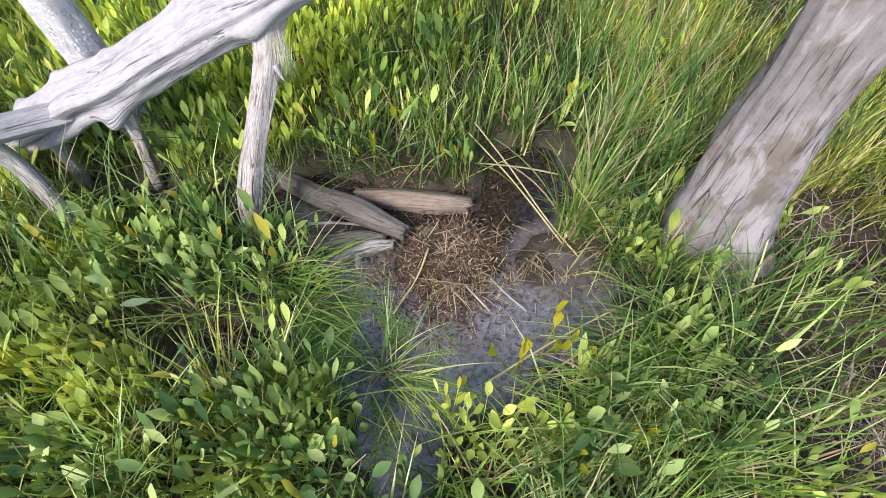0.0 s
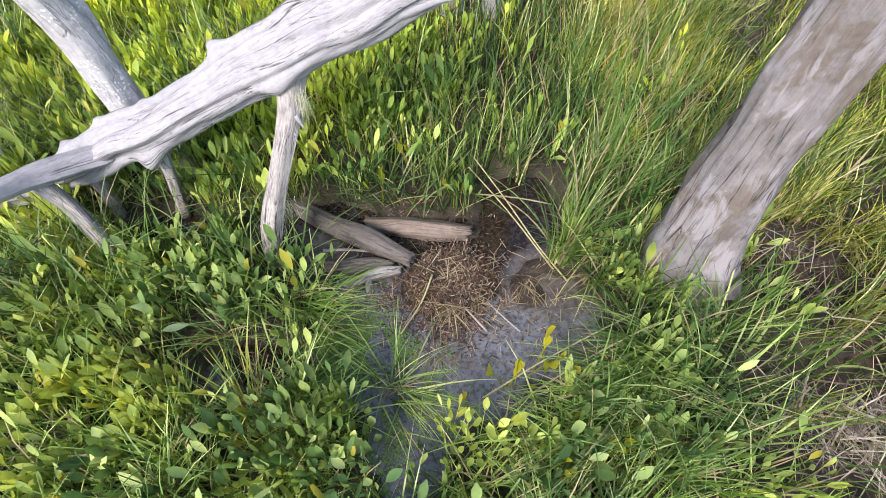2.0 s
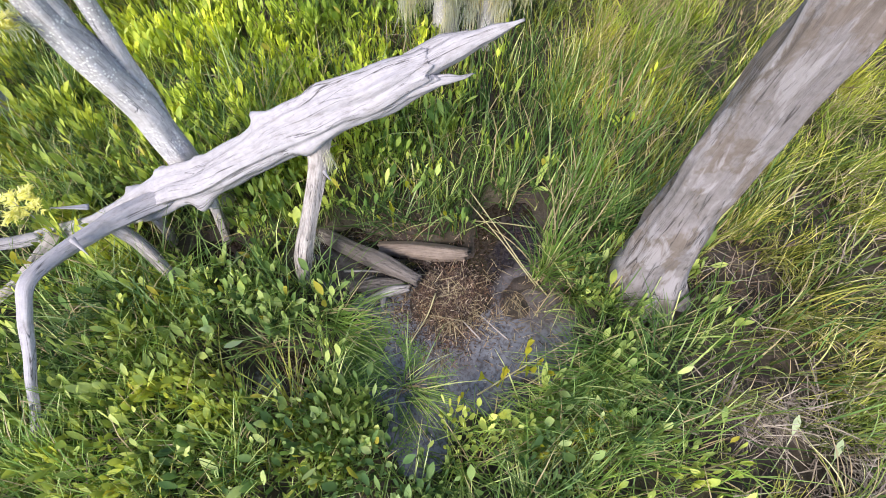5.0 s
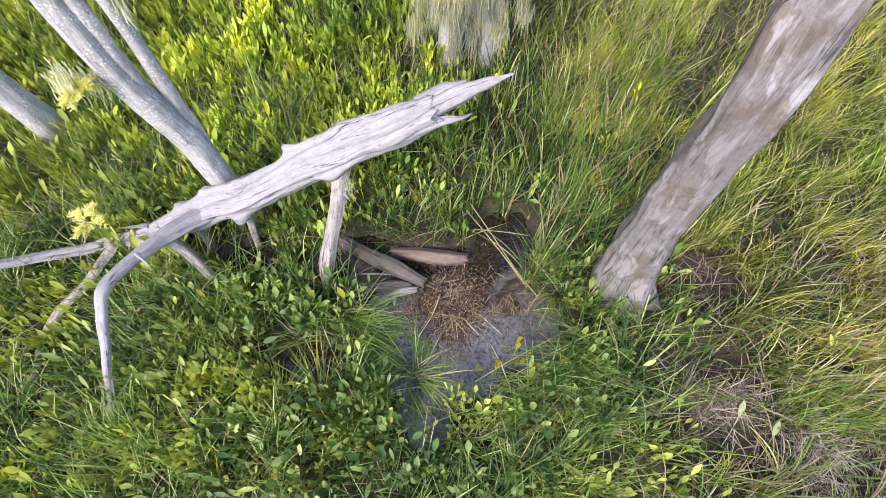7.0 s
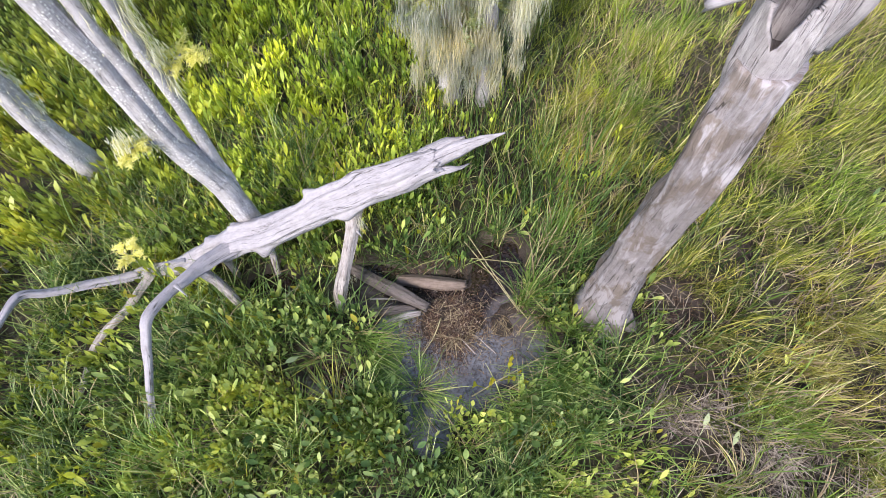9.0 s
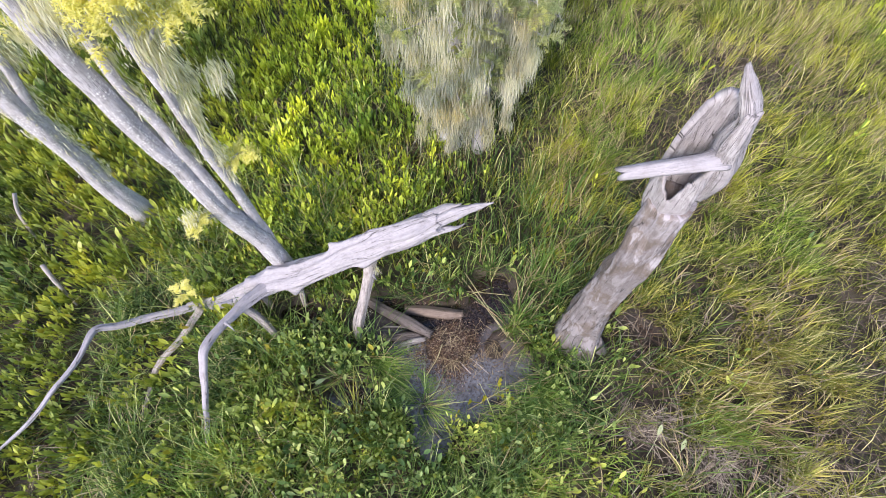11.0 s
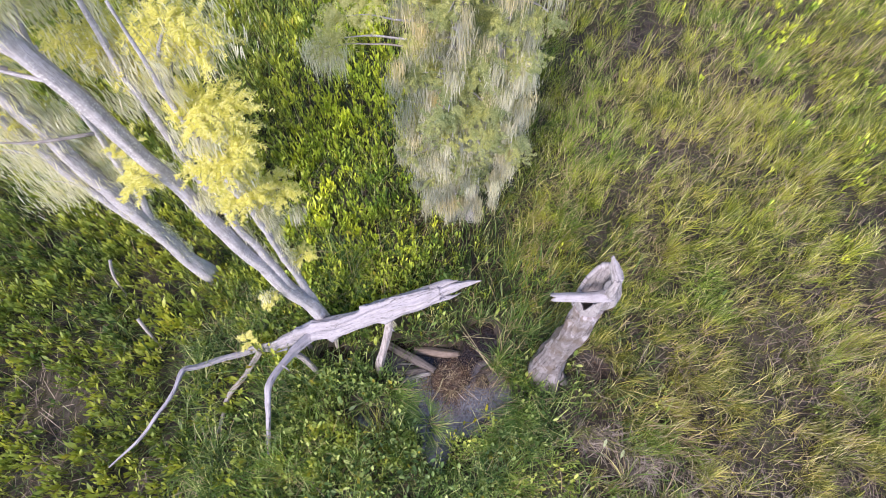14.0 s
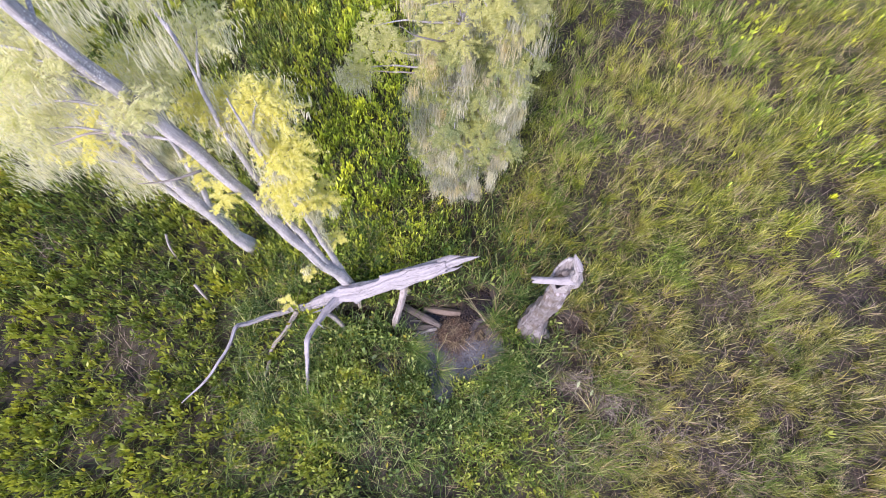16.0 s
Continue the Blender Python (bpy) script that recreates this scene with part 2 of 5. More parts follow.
# brighter copy of the grey moss, with the sun on its strands put in
M_MOSS_LIT = foliage("spanish_moss", [(0.0, (0.68, 0.68, 0.65)), (0.5, (0.78, 0.78, 0.76)), (1.0, (0.88, 0.88, 0.87))], 0.5, 0.85)
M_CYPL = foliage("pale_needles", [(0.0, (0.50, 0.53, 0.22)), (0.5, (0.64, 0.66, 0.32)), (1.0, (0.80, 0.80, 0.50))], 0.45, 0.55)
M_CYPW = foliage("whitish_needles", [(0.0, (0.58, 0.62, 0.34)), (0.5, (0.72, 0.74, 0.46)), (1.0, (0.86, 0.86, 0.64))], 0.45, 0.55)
M_MOSSG = foliage("grey_moss", [(0.0, (0.47, 0.47, 0.43)), (0.5, (0.57, 0.57, 0.54)), (1.0, (0.70, 0.70, 0.69))], 0.5, 0.85, plants=1.6)

M_YLEAF = foliage("yellowing_leaf", [(0.0, (0.26, 0.32, 0.02)), (0.6, (0.40, 0.42, 0.03)), (1.0, (0.55, 0.48, 0.05))], 0.4, 0.45)
M_PALE = foliage("pale_leaf", [(0.0, (0.42, 0.52, 0.30)), (1.0, (0.55, 0.62, 0.42))], 0.3, 0.4)
M_REED = wood("reed_stem", (0.50, 0.46, 0.28), (0.36, 0.33, 0.17), (0.2, 0.17, 0.09), crack=0.1, grain=60)

k = Mat("marsh_soil", 0.75)
ob = k.coords("Object")
c = k.ramp(k.noise(ob, 7.0, 8, 0.65), [(0.30, (0.011, 0.008, 0.006)), (0.52, (0.028, 0.020, 0.017)), (0.76, (0.075, 0.056, 0.048))])
c = k.mix(k.ramp(k.noise(ob, 0.9, 4), [(0.42, (0,)), (0.62, (0.6,))]), c, k.mix(0.6, c, (0.11, 0.10, 0.05)))
at = k.n("ShaderNodeSeparateXYZ")
k.link(ob, at.inputs[0])
away = k.math('SQRT', k.math('ADD', k.math('POWER', at.outputs["X"], 2.0), k.math('POWER', k.math('SUBTRACT', at.outputs["Y"], 4.5), 2.0)))
cover = k.ramp(k.noise(ob, 2.6, 8, 0.7), [(0.34, (0.035, 0.05, 0.016)), (0.5, (0.11, 0.125, 0.04)), (0.66, (0.24, 0.23, 0.09))])
c = k.mix(k.math('MULTIPLY', k.math('SUBTRACT', away, 11.5), 0.35, clamp=True), c, cover)
k.base(c)
k.bump(k.noise(ob, 22.0, 8, 0.7), 0.8, 0.03)
k.link(k.ramp(k.noise(ob, 3.0, 3), [(0.4, (0.45,)), (0.6, (0.9,))]), k.p.inputs["Roughness"])
M_SOIL = k.m

k = Mat("pool_water", 0.10)
ob = k.coords("Object")
xyz = k.n("ShaderNodeSeparateXYZ")
k.link(ob, xyz.inputs[0])
deep = k.math('MULTIPLY', k.math('SUBTRACT', xyz.outputs["Y"], 2.05), 0.5)
film = k.math('SUBTRACT', k.noise(ob, 1.5, 5, 0.6, 0.4), k.math('MAXIMUM', k.math('MINIMUM', k.math('MAXIMUM', deep, k.math('MULTIPLY', k.math('SUBTRACT', -0.85, xyz.outputs["X"]), 0.6)), 0.2), -0.04))
silt = k.math('ADD', k.noise(ob, 1.1, 3, 0.5), k.math('MULTIPLY', k.math('SUBTRACT', k.math('MULTIPLY', xyz.outputs["X"], 0.5), k.math('SUBTRACT', 1.85, xyz.outputs["Y"])), 0.22))
# blue-grey holds the surface film and the reflected sky, put into the colour
c = k.mix(k.ramp(silt, [(0.44, (0,)), (0.60, (1,))]), (0.152, 0.160, 0.188), (0.100, 0.088, 0.092))
c = k.mix(k.ramp(film, [(0.36, (1,)), (0.47, (0,))]), c, (0.014, 0.009, 0.007))
c = k.mix(k.ramp(k.noise(ob, 24.0, 5, 0.65), [(0.46, (0,)), (0.60, (0.65,))]), c, (0.045, 0.037, 0.034))
k.base(c)
k.link(k.ramp(film, [(0.4, (0.05,)), (0.6, (0.28,))]), k.p.inputs["Roughness"])
k.bump(k.noise(ob, 9.0, 3), 0.12, 0.01)
M_WATER = k.m


# ---------------------------------------------------------------- mesh helpers
RNG = np.random.default_rng(7)


def mesh_np(name, verts, quads, mat, smooth=True, uv=None):
    """A mesh from arrays of corners and of four-sided faces."""
    me = bpy.data.meshes.new(name)
    verts = np.asarray(verts, dtype=np.float32)
    quads = np.asarray(quads, dtype=np.int32)
    me.vertices.add(len(verts))
    me.vertices.foreach_set("co", verts.ravel())
    me.loops.add(quads.size)
    me.loops.foreach_set("vertex_index", quads.ravel())
    me.polygons.add(len(quads))
    me.polygons.foreach_set("loop_start", np.arange(0, quads.size, 4, dtype=np.int32))
    me.polygons.foreach_set("use_smooth", np.full(len(quads), smooth))
    if uv is not None:
        layer = me.uv_layers.new(name="UVMap")
        layer.data.foreach_set("uv", np.asarray(uv, dtype=np.float32)[quads.ravel()].ravel())
    me.update(calc_edges=True)
    me.materials.append(mat)
    return me


def part(name, me, parent=None, label=""):
    ob = new(name, me)
    if parent is not None:
        ob.parent = parent
    if label:
        tagged(ob, label)
    return ob


def thing(name, label, category, group="", at=(0, 0, 0)):
    ob = new(name)
    ob.empty_display_size = 0.2
    ob.location = at
    return tagged(ob, label, category, group)


def spline(pts, radii, step):
    """Smooth points and radii along a polyline (Catmull-Rom)."""
    P = np.asarray(pts, float)
    R = np.asarray(radii, float)
    P = np.vstack([2 * P[0] - P[1], P, 2 * P[-1] - P[-2]])
    R = np.concatenate([[R[0]], R, [R[-1]]])
    out, rad = [], []
    for i in range(1, len(P) - 2):
        n = max(2, int(np.linalg.norm(P[i + 1] - P[i]) / step))
        for t in np.arange(n) / n:
            a, b, c, d = P[i - 1], P[i], P[i + 1], P[i + 2]
            out.append(0.5 * (2 * b + (c - a) * t + (2 * a - 5 * b + 4 * c - d) * t * t + (3 * b - a - 3 * c + d) * t ** 3))
            rad.append(R[i] + (R[i + 1] - R[i]) * (t * t * (3 - 2 * t)))
    out.append(P[-2])
    rad.append(R[-2])
    return np.array(out), np.array(rad)


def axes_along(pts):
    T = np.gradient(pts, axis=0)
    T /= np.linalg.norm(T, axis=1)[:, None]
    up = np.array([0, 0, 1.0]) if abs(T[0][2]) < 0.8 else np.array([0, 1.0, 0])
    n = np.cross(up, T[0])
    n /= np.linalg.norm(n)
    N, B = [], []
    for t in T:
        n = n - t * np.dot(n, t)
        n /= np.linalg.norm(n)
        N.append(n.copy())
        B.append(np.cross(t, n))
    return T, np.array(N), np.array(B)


def stem(name, pts, radii, mat, sides=16, step=0.08, wobble=0.10, flute=0.0, flutes=7, jag=0.0, kink=0.0, seed=0, start_jag=0.0, bumps=()):
    """A tapering, uneven stem, limb or log with its grain along it. jag: metres by which the end is splintered."""
    c, r = spline(pts, radii, step)
    if kink:
        for i in range(len(c)):
            v = Vector((i * step * 2.3, seed * 7.1, 1.7))
            c[i] += kink * np.array(noise.noise_vector(v)) * min(1.0, i / 4)
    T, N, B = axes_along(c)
    s = np.concatenate([[0], np.cumsum(np.linalg.norm(np.diff(c, axis=0), axis=1))])
    a = np.arange(sides + 1) / sides * 2 * math.pi
    verts = np.zeros((len(c), sides + 1, 3))
    uv = np.zeros((len(c), sides + 1, 2))
    for i in range(len(c)):
        for j in range(sides + 1):
            aj = a[j % sides]
            q = Vector((math.cos(aj) * 1.6, math.sin(aj) * 1.6, s[i] * 1.1 + seed * 13.7))
            q2 = Vector((math.cos(aj) * 5.0, math.sin(aj) * 5.0, s[i] * 0.7 + seed * 5.3))
            q3 = Vector((math.cos(aj) * 3.0, math.sin(aj) * 3.0, s[i] * 2.6 + seed * 3.3))
            k_ = 1 + wobble * (noise.noise(q) * 1.2 + noise.noise(q3) * 0.5) + 0.7 * wobble * noise.noise(q2)
            k_ += flute * math.cos(flutes * aj + 0.5 * math.sin(s[i] * 2 + seed))
            rad = math.cos(aj) * N[i] + math.sin(aj) * B[i]
            verts[i, j] = c[i] + r[i] * k_ * rad
            for (bp, bh, bs) in bumps:
                dd = np.linalg.norm(verts[i, j] - np.array(bp)) / bs
                if dd < 2.2:
                    verts[i, j] += rad * bh * math.exp(-dd * dd) - T[i] * 0.5 * bh * math.exp(-dd * dd)
            uv[i, j] = (a[j] * max(r.mean(), 0.03), s[i])
    if jag or start_jag:
        for j in range(sides + 1):
            aj = a[j % sides]
            d = noise.noise(Vector((math.cos(aj) * 2.6, math.sin(aj) * 2.6, seed + 0.5))) + 0.6 * noise.noise(Vector((math.cos(aj) * 8, math.sin(aj) * 8, seed)))
            if jag:
                verts[-1, j] += T[-1] * jag * d
                verts[-2, j] += T[-1] * jag * d * 0.5
            if start_jag:
                verts[0, j] += T[0] * start_jag * d
    n, w = len(c), sides + 1
    V = list(verts.reshape(-1, 3))
    U = list(uv.reshape(-1, 2))
    Q = [(i * w + j, i * w + j + 1, (i + 1) * w + j + 1, (i + 1) * w + j) for i in range(n - 1) for j in range(sides)]
    # closed ends: a shallow inner ring and a middle point
    for ring, sgn in ((0, 1), (n - 1, -1)):
        mid = verts[ring, :-1].mean(axis=0) + T[ring] * sgn * 0.12 * r[ring]
        base_i = len(V)
        for j in range(w):
            V.append(mid + 0.55 * (verts[ring, j] - mid) + T[ring] * sgn * 0.1 * r[ring])
            U.append((uv[ring, j, 0], uv[ring, j, 1] + 0.03))
        V.append(mid)
        U.append((0, uv[ring, 0, 1] + 0.08))
        for j in range(sides):
            o0, o1 = ring * w + j, ring * w + j + 1
            Q.append((o1, o0, base_i + j, base_i + j + 1) if sgn > 0 else (o0, o1, base_i + j + 1, base_i + j))
        for j in range(0, sides - 1, 2):
            m_ = base_i + w
            Q.append((base_i + j, base_i + j + 1, base_i + j + 2, m_))
    return mesh_np(name, np.array(V), Q, mat, True, np.array(U))


def strips(base, azim, length, lean, bend, width, segs=4, face=None, profile=None, fold=False, droop=1.5):
    """Many thin blades at once: each rises from its base, leans by lean and curls over by bend. Returns corners and faces."""
    n = len(base)
    s = np.linspace(0, 1, segs + 1)
    th = lean[:, None] + bend[:, None] * (s[None, :] ** droop)
    mid = 0.5 * (th[:, 1:] + th[:, :-1])
    d = (length / segs)[:, None]
    hor = np.concatenate([np.zeros((n, 1)), np.cumsum(np.sin(mid) * d, axis=1)], axis=1)
    ver = np.concatenate([np.zeros((n, 1)), np.cumsum(np.cos(mid) * d, axis=1)], axis=1)
    ca, sa = np.cos(azim)[:, None], np.sin(azim)[:, None]
    C = np.stack([base[:, 0:1] + hor * ca, base[:, 1:2] + hor * sa, base[:, 2:3] + ver], axis=2)
    f = azim + math.pi / 2 if face is None else face
    W = np.stack([np.cos(f), np.sin(f), np.zeros(n)], axis=1)
    if profile is None:
        profile = 1 - 0.9 * s ** 2.2
    hw = 0.5 * width[:, None] * np.asarray(profile)[None, :]
    L = C - W[:, None, :] * hw[:, :, None]
    R = C + W[:, None, :] * hw[:, :, None]
    rows = segs + 1
    if fold:
        nz = np.stack([-np.cos(th) * ca, -np.cos(th) * sa, np.sin(th)], axis=2)
        Mi = C - nz * (hw * 0.30)[:, :, None]
        V = np.stack([L, Mi, R], axis=2).reshape(n, rows * 3, 3)
        one = [(3 * i + a, 3 * i + a + 1, 3 * i + a + 4, 3 * i + a + 3) for i in range(segs) for a in (0, 1)]
        per = rows * 3
    else:
        V = np.stack([L, R], axis=2).reshape(n, rows * 2, 3)
        one = [(2 * i, 2 * i + 1, 2 * i + 3, 2 * i + 2) for i in range(segs)]
        per = rows * 2
    Q = (np.arange(n)[:, None, None] * per + np.array(one)[None]).reshape(-1, 4)
    return V.reshape(-1, 3), Q, C[:, -1], th[:, -1]


def joined(*sets):
    V, Q, off = [], [], 0
    for v, q in sets:
        V.append(v)
        Q.append(q + off)
        off += len(v)
    return np.concatenate(V), np.concatenate(Q)


def leaves(base, azim, height, lean, size, fine=True, rng=RNG):
    """Broad lance-shaped leaves on stalks."""
    n = len(base)
    pv, pq, tip, th = strips(base, azim, height, lean * 0.5, lean * 0.6, np.full(n, 0.007), 2 if fine else 1, profile=np.linspace(1, 0.75, 3 if fine else 2))
    az2 = azim + rng.normal(0, 0.2, n)
    prof = (0.15, 0.68, 1.0, 0.90, 0.15) if fine else (0.22, 0.90, 0.96, 0.18)
    lv, lq, _, _ = strips(tip, az2, size, th + rng.normal(0.0, 0.20, n), rng.normal(0.16, 0.32, n), size * rng.uniform(0.21, 0.37, n),
                          len(prof) - 1, face=az2 + math.pi / 2 + rng.normal(0, 0.45, n), profile=prof, fold=fine)
    return joined((pv, pq), (lv, lq))


# ---------------------------------------------------------------- the lie of the land
WAVES = [(RNG.uniform(0.5, 1) * 10 ** RNG.uniform(-0.4, 0.55), RNG.uniform(0, 6.28), RNG.uniform(0, 6.28)) for _ in range(14)]


def patchy(x, y, f=1.0, seed=0):
    """Soft unevenness over the ground, about -1 to 1."""
    v = 0
    for i, (k_, a_, p_) in enumerate(WAVES):
        v = v + np.sin((x * math.cos(a_ + seed) + y * math.sin(a_ + seed)) * k_ * f * 1.7 + p_ + seed * 3.1 + 1.2 * np.sin(y * 0.7 * f + i))
    return v / 5.0


POOLS = [(0.12, 1.72, 1.10, 0.82), (0.66, 2.62, 0.36, 0.48), (-0.95, 2.38, 0.52, 0.36), (-0.58, 1.42, 0.44, 0.44), (-0.24, 0.88, 0.30, 0.52)]
HOLES = [(-1.42, 1.22, 0.36, 0.29), (2.75, 2.12, 0.42, 0.30), (2.85, 0.40, 0.46, 0.26), (-2.25, 2.45, 0.4, 0.2)]


def wet(x, y, spots=POOLS):
    """Above 0 inside the open water."""
    v = np.full(np.shape(x), -9.0)
    for cx, cy, a_, b_ in spots:
        v = np.maximum(v, 1 - np.sqrt(((x - cx) / a_) ** 2 + ((y - cy) / b_) ** 2))
    return v + 0.10 * patchy(x, y, 3.0, 2) + 0.07 * patchy(x, y, 8.0, 5)


def land(x, y):
    h = 0.07 + 0.03 * patchy(x, y, 1.5, 1) + 0.012 * patchy(x, y, 7, 4)
    h = h + 0.14 / (1 + np.exp(np.clip(-(x - 3.2) * 1.6, -50, 50)))
    w = np.clip((wet(x, y) + 0.12) / 0.3, 0, 1)
    h = h * (1 - w) - 0.10 * w
    w = np.clip((wet(x, y, HOLES) + 0.1) / 0.35, 0, 1)
    h = h * (1 - w) + np.where(x < 0, -0.02, 0.025) * w
    h = h + 0.13 * np.exp(-(((x - 0.03) / 0.32) ** 2 + ((y - 2.00) / 0.30) ** 2) ** 1.3)
    h = h + 0.075 * np.exp(-(((x - 0.06) / 0.50) ** 2 + ((y - 2.05) / 0.40) ** 2) ** 1.5)
    h = h + 0.06 * np.exp(-(((x + 0.38) / 0.26) ** 2 + ((y - 1.84) / 0.22) ** 2) ** 1.5) + 0.08 * np.exp(-(((x - 0.03) / 0.20) ** 2 + ((y - 1.66) / 0.16) ** 2) ** 1.5)
    h = h + 0.095 * np.exp(-(((x - 0.70) / 0.30) ** 2 + ((y - 1.88) / 0.34) ** 2)) + 0.02 * patchy(x, y, 5, 6) * np.clip(wet(x, y) * 4, 0, 1)
    return h


def axis_steps(lo, hi, step, far):
    inner = np.arange(lo, hi + step / 2, step)
    grow = np.cumsum(step * 1.35 ** np.arange(1, 60))
    grow = grow[grow < far]
    return np.concatenate([(lo - grow)[::-1], inner, hi + grow])


gx, gy = axis_steps(-7.5, 7.5, 0.08, 900), axis_steps(-2.2, 8, 0.08, 900)
X, Y = np.meshgrid(gx, gy)
far_fade = np.clip((np.hypot(X, Y) - 25) / 60, 0, 1)
Z = land(X, Y) * (1 - far_fade) + 0.3 * far_fade
nx, ny = len(gx), len(gy)
I = (np.arange(ny - 1)[:, None] * nx + np.arange(nx - 1)[None]).ravel()
ground = part("ground", mesh_np("ground", np.stack([X, Y, Z], axis=2).reshape(-1, 3), np.stack([I, I + 1, I + nx + 1, I + nx], axis=1), M_SOIL))
tagged(ground, "dark brown boggy soil with rotting litter between plants", "ground", kind="structure")

ws = np.linspace(-6, 6, 61)
X, Y = np.meshgrid(ws, ws + 1.8)
I = (np.arange(60)[:, None] * 61 + np.arange(60)[None]).ravel()
water = part("water", mesh_np("water", np.stack([X, Y, 0 * X], axis=2).reshape(-1, 3), np.stack([I, I + 1, I + 62, I + 61], axis=1), M_WATER))
tagged(water, "still shallow pool, brown water under a grey film", "water", kind="structure")


# ---------------------------------------------------------------- fallen bleached tree
fallen = thing("fallen_tree", "bleached white dead tree, fallen, propped on its broken limbs", "dead tree")
AX = [(-3.86, 2.46, 0.33), (-3.45, 2.56, 0.37), (-3.11, 2.65, 0.44), (-2.686, 2.745, 0.665), (-2.198, 2.752, 0.898), (-1.731, 2.819, 1.142), (-1.21, 2.915, 1.389), (-0.565, 3.01, 1.68), (-0.14, 3.10, 1.90)]
KNOTS = [((-1.54, 2.97, 1.41), 0.11, 0.07), ((-1.04, 3.07, 1.645), 0.05, 0.10), ((-2.16, 2.83, 1.05), 0.035, 0.05), ((-2.57, 2.85, 0.855), 0.06, 0.06), ((-2.89, 2.78, 0.665), 0.06, 0.07),
         ((-2.17, 2.60, 0.74), 0.10, 0.09), ((-0.23, 3.20, 2.0), 0.06, 0.06), ((-1.12, 2.74, 1.28), 0.07, 0.12)]
part("trunk", stem("trunk", AX, [0.065, 0.09, 0.12, 0.156, 0.172, 0.152, 0.195, 0.168, 0.13], M_BLEACH, 56, 0.03, 0.26, 0.06, 5, jag=0.10, kink=0.045, seed=3, bumps=KNOTS), fallen)
SPLINTERS = [
    ([(-0.32, 3.05, 1.84), (0.0, 3.12, 1.995), (0.24, 3.15, 2.11), (0.49, 3.158, 2.24)], [0.10, 0.088, 0.05, 0.010]),
    ([(-0.34, 3.13, 1.86), (-0.12, 3.19, 1.985), (0.10, 3.22, 2.09)], [0.08, 0.062, 0.012]),
    ([(-0.36, 3.00, 1.73), (-0.08, 3.02, 1.81), (0.06, 3.05, 1.80), (0.16, 3.11, 1.79)], [0.07, 0.040, 0.018, 0.006]),
]
for i, (p_, r_) in enumerate(SPLINTERS):
    part("splinter", stem("splinter", p_, r_, M_BLEACH, 14, 0.03, 0.30, 0.14, 4, jag=0.03, seed=20 + i), fallen, "broken splintered end of pale wood")
LIMB_ROWS = [
    ([(-3.82, 2.46, 0.33), (-4.36, 2.27, 0.44), (-4.68, 2.09, 0.60), (-4.88, 1.985, 0.75), (-4.95, 1.62, 0.80), (-5.12, 1.26, 0.80), (-5.40, 0.88, 0.67), (-5.98, 0.41, 0.42)],
     [0.066, 0.055, 0.048, 0.046, 0.036, 0.032, 0.026, 0.014], M_BLEACH, 0.04),
    ([(-2.55, 2.70, 0.70), (-2.80, 2.43, 0.77), (-2.95, 2.20, 0.875), (-3.08, 1.965, 0.985), (-3.195, 1.66, 1.09), (-3.20, 1.43, 0.96), (-3.228, 1.14, 0.69), (-3.25, 0.85, 0.42), (-3.25, 0.58, 0.25), (-3.255, 0.47, 0.06)],
     [0.10, 0.085, 0.068, 0.060, 0.056, 0.048, 0.040, 0.036, 0.030, 0.026], M_BLEACH, 0.04),
    ([(-3.62, 2.42, 0.46), (-3.79, 2.08, 0.36), (-4.16, 1.625, 0.26), (-4.26, 1.26, 0.16), (-4.33, 0.83, 0.02)], [0.05, 0.045, 0.042, 0.035, 0.025], M_TWIG, 0.04),
    ([(-2.95, 2.36, 0.80), (-2.72, 2.24, 0.58), (-2.545, 2.10, 0.40), (-2.53, 2.04, 0.05)], [0.07, 0.058, 0.044, 0.034], M_SHAG, 0.03),
    ([(-2.20, 2.72, 0.80), (-2.19, 2.66, 0.45), (-2.21, 2.62, 0.0)], [0.06, 0.045, 0.04], M_SHAG, 0.03),
    ([(-2.78, 2.66, 0.60), (-2.76, 2.60, 0.4), (-2.74, 2.54, 0.0)], [0.06, 0.05, 0.045], M_SHAG, 0.03),
    ([(-1.11, 2.90, 1.36), (-1.13, 2.71, 1.142), (-1.213, 2.442, 0.855), (-1.325, 2.21, 0.46), (-1.385, 2.02, -0.07)], [0.125, 0.076, 0.068, 0.080, 0.05], M_SHAG, 0.02),
]
for i, (p_, r_, m_, kk) in enumerate(LIMB_ROWS):
    part("limb", stem("limb", p_, r_, m_, 18, 0.045, 0.22, 0.06, 5, jag=0.02, kink=kk, seed=40 + i), fallen, "grey propping limb" if m_ is M_SHAG else "")
STUBS = [((-1.07, 2.66, 1.14), (-1.02, 2.62, 1.04), 0.012), ((-2.98, 2.02, 1.08), (-2.86, 1.92, 1.0), 0.014), ((-2.92, 2.3, 1.1), (-3.1, 2.2, 1.24), 0.014)]
for i, (a_, b_, r_) in enumerate(STUBS):
    m_ = tuple((a_[q] + b_[q]) / 2 for q in range(3))
    part("knot_stub", stem("knot_stub", [a_, m_, b_], [r_ * 1.7, r_ * 0.9, r_ * 0.22], M_BLEACH, 14, 0.02, 0.35, 0.08, 3, jag=0.03, seed=60 + i), fallen)


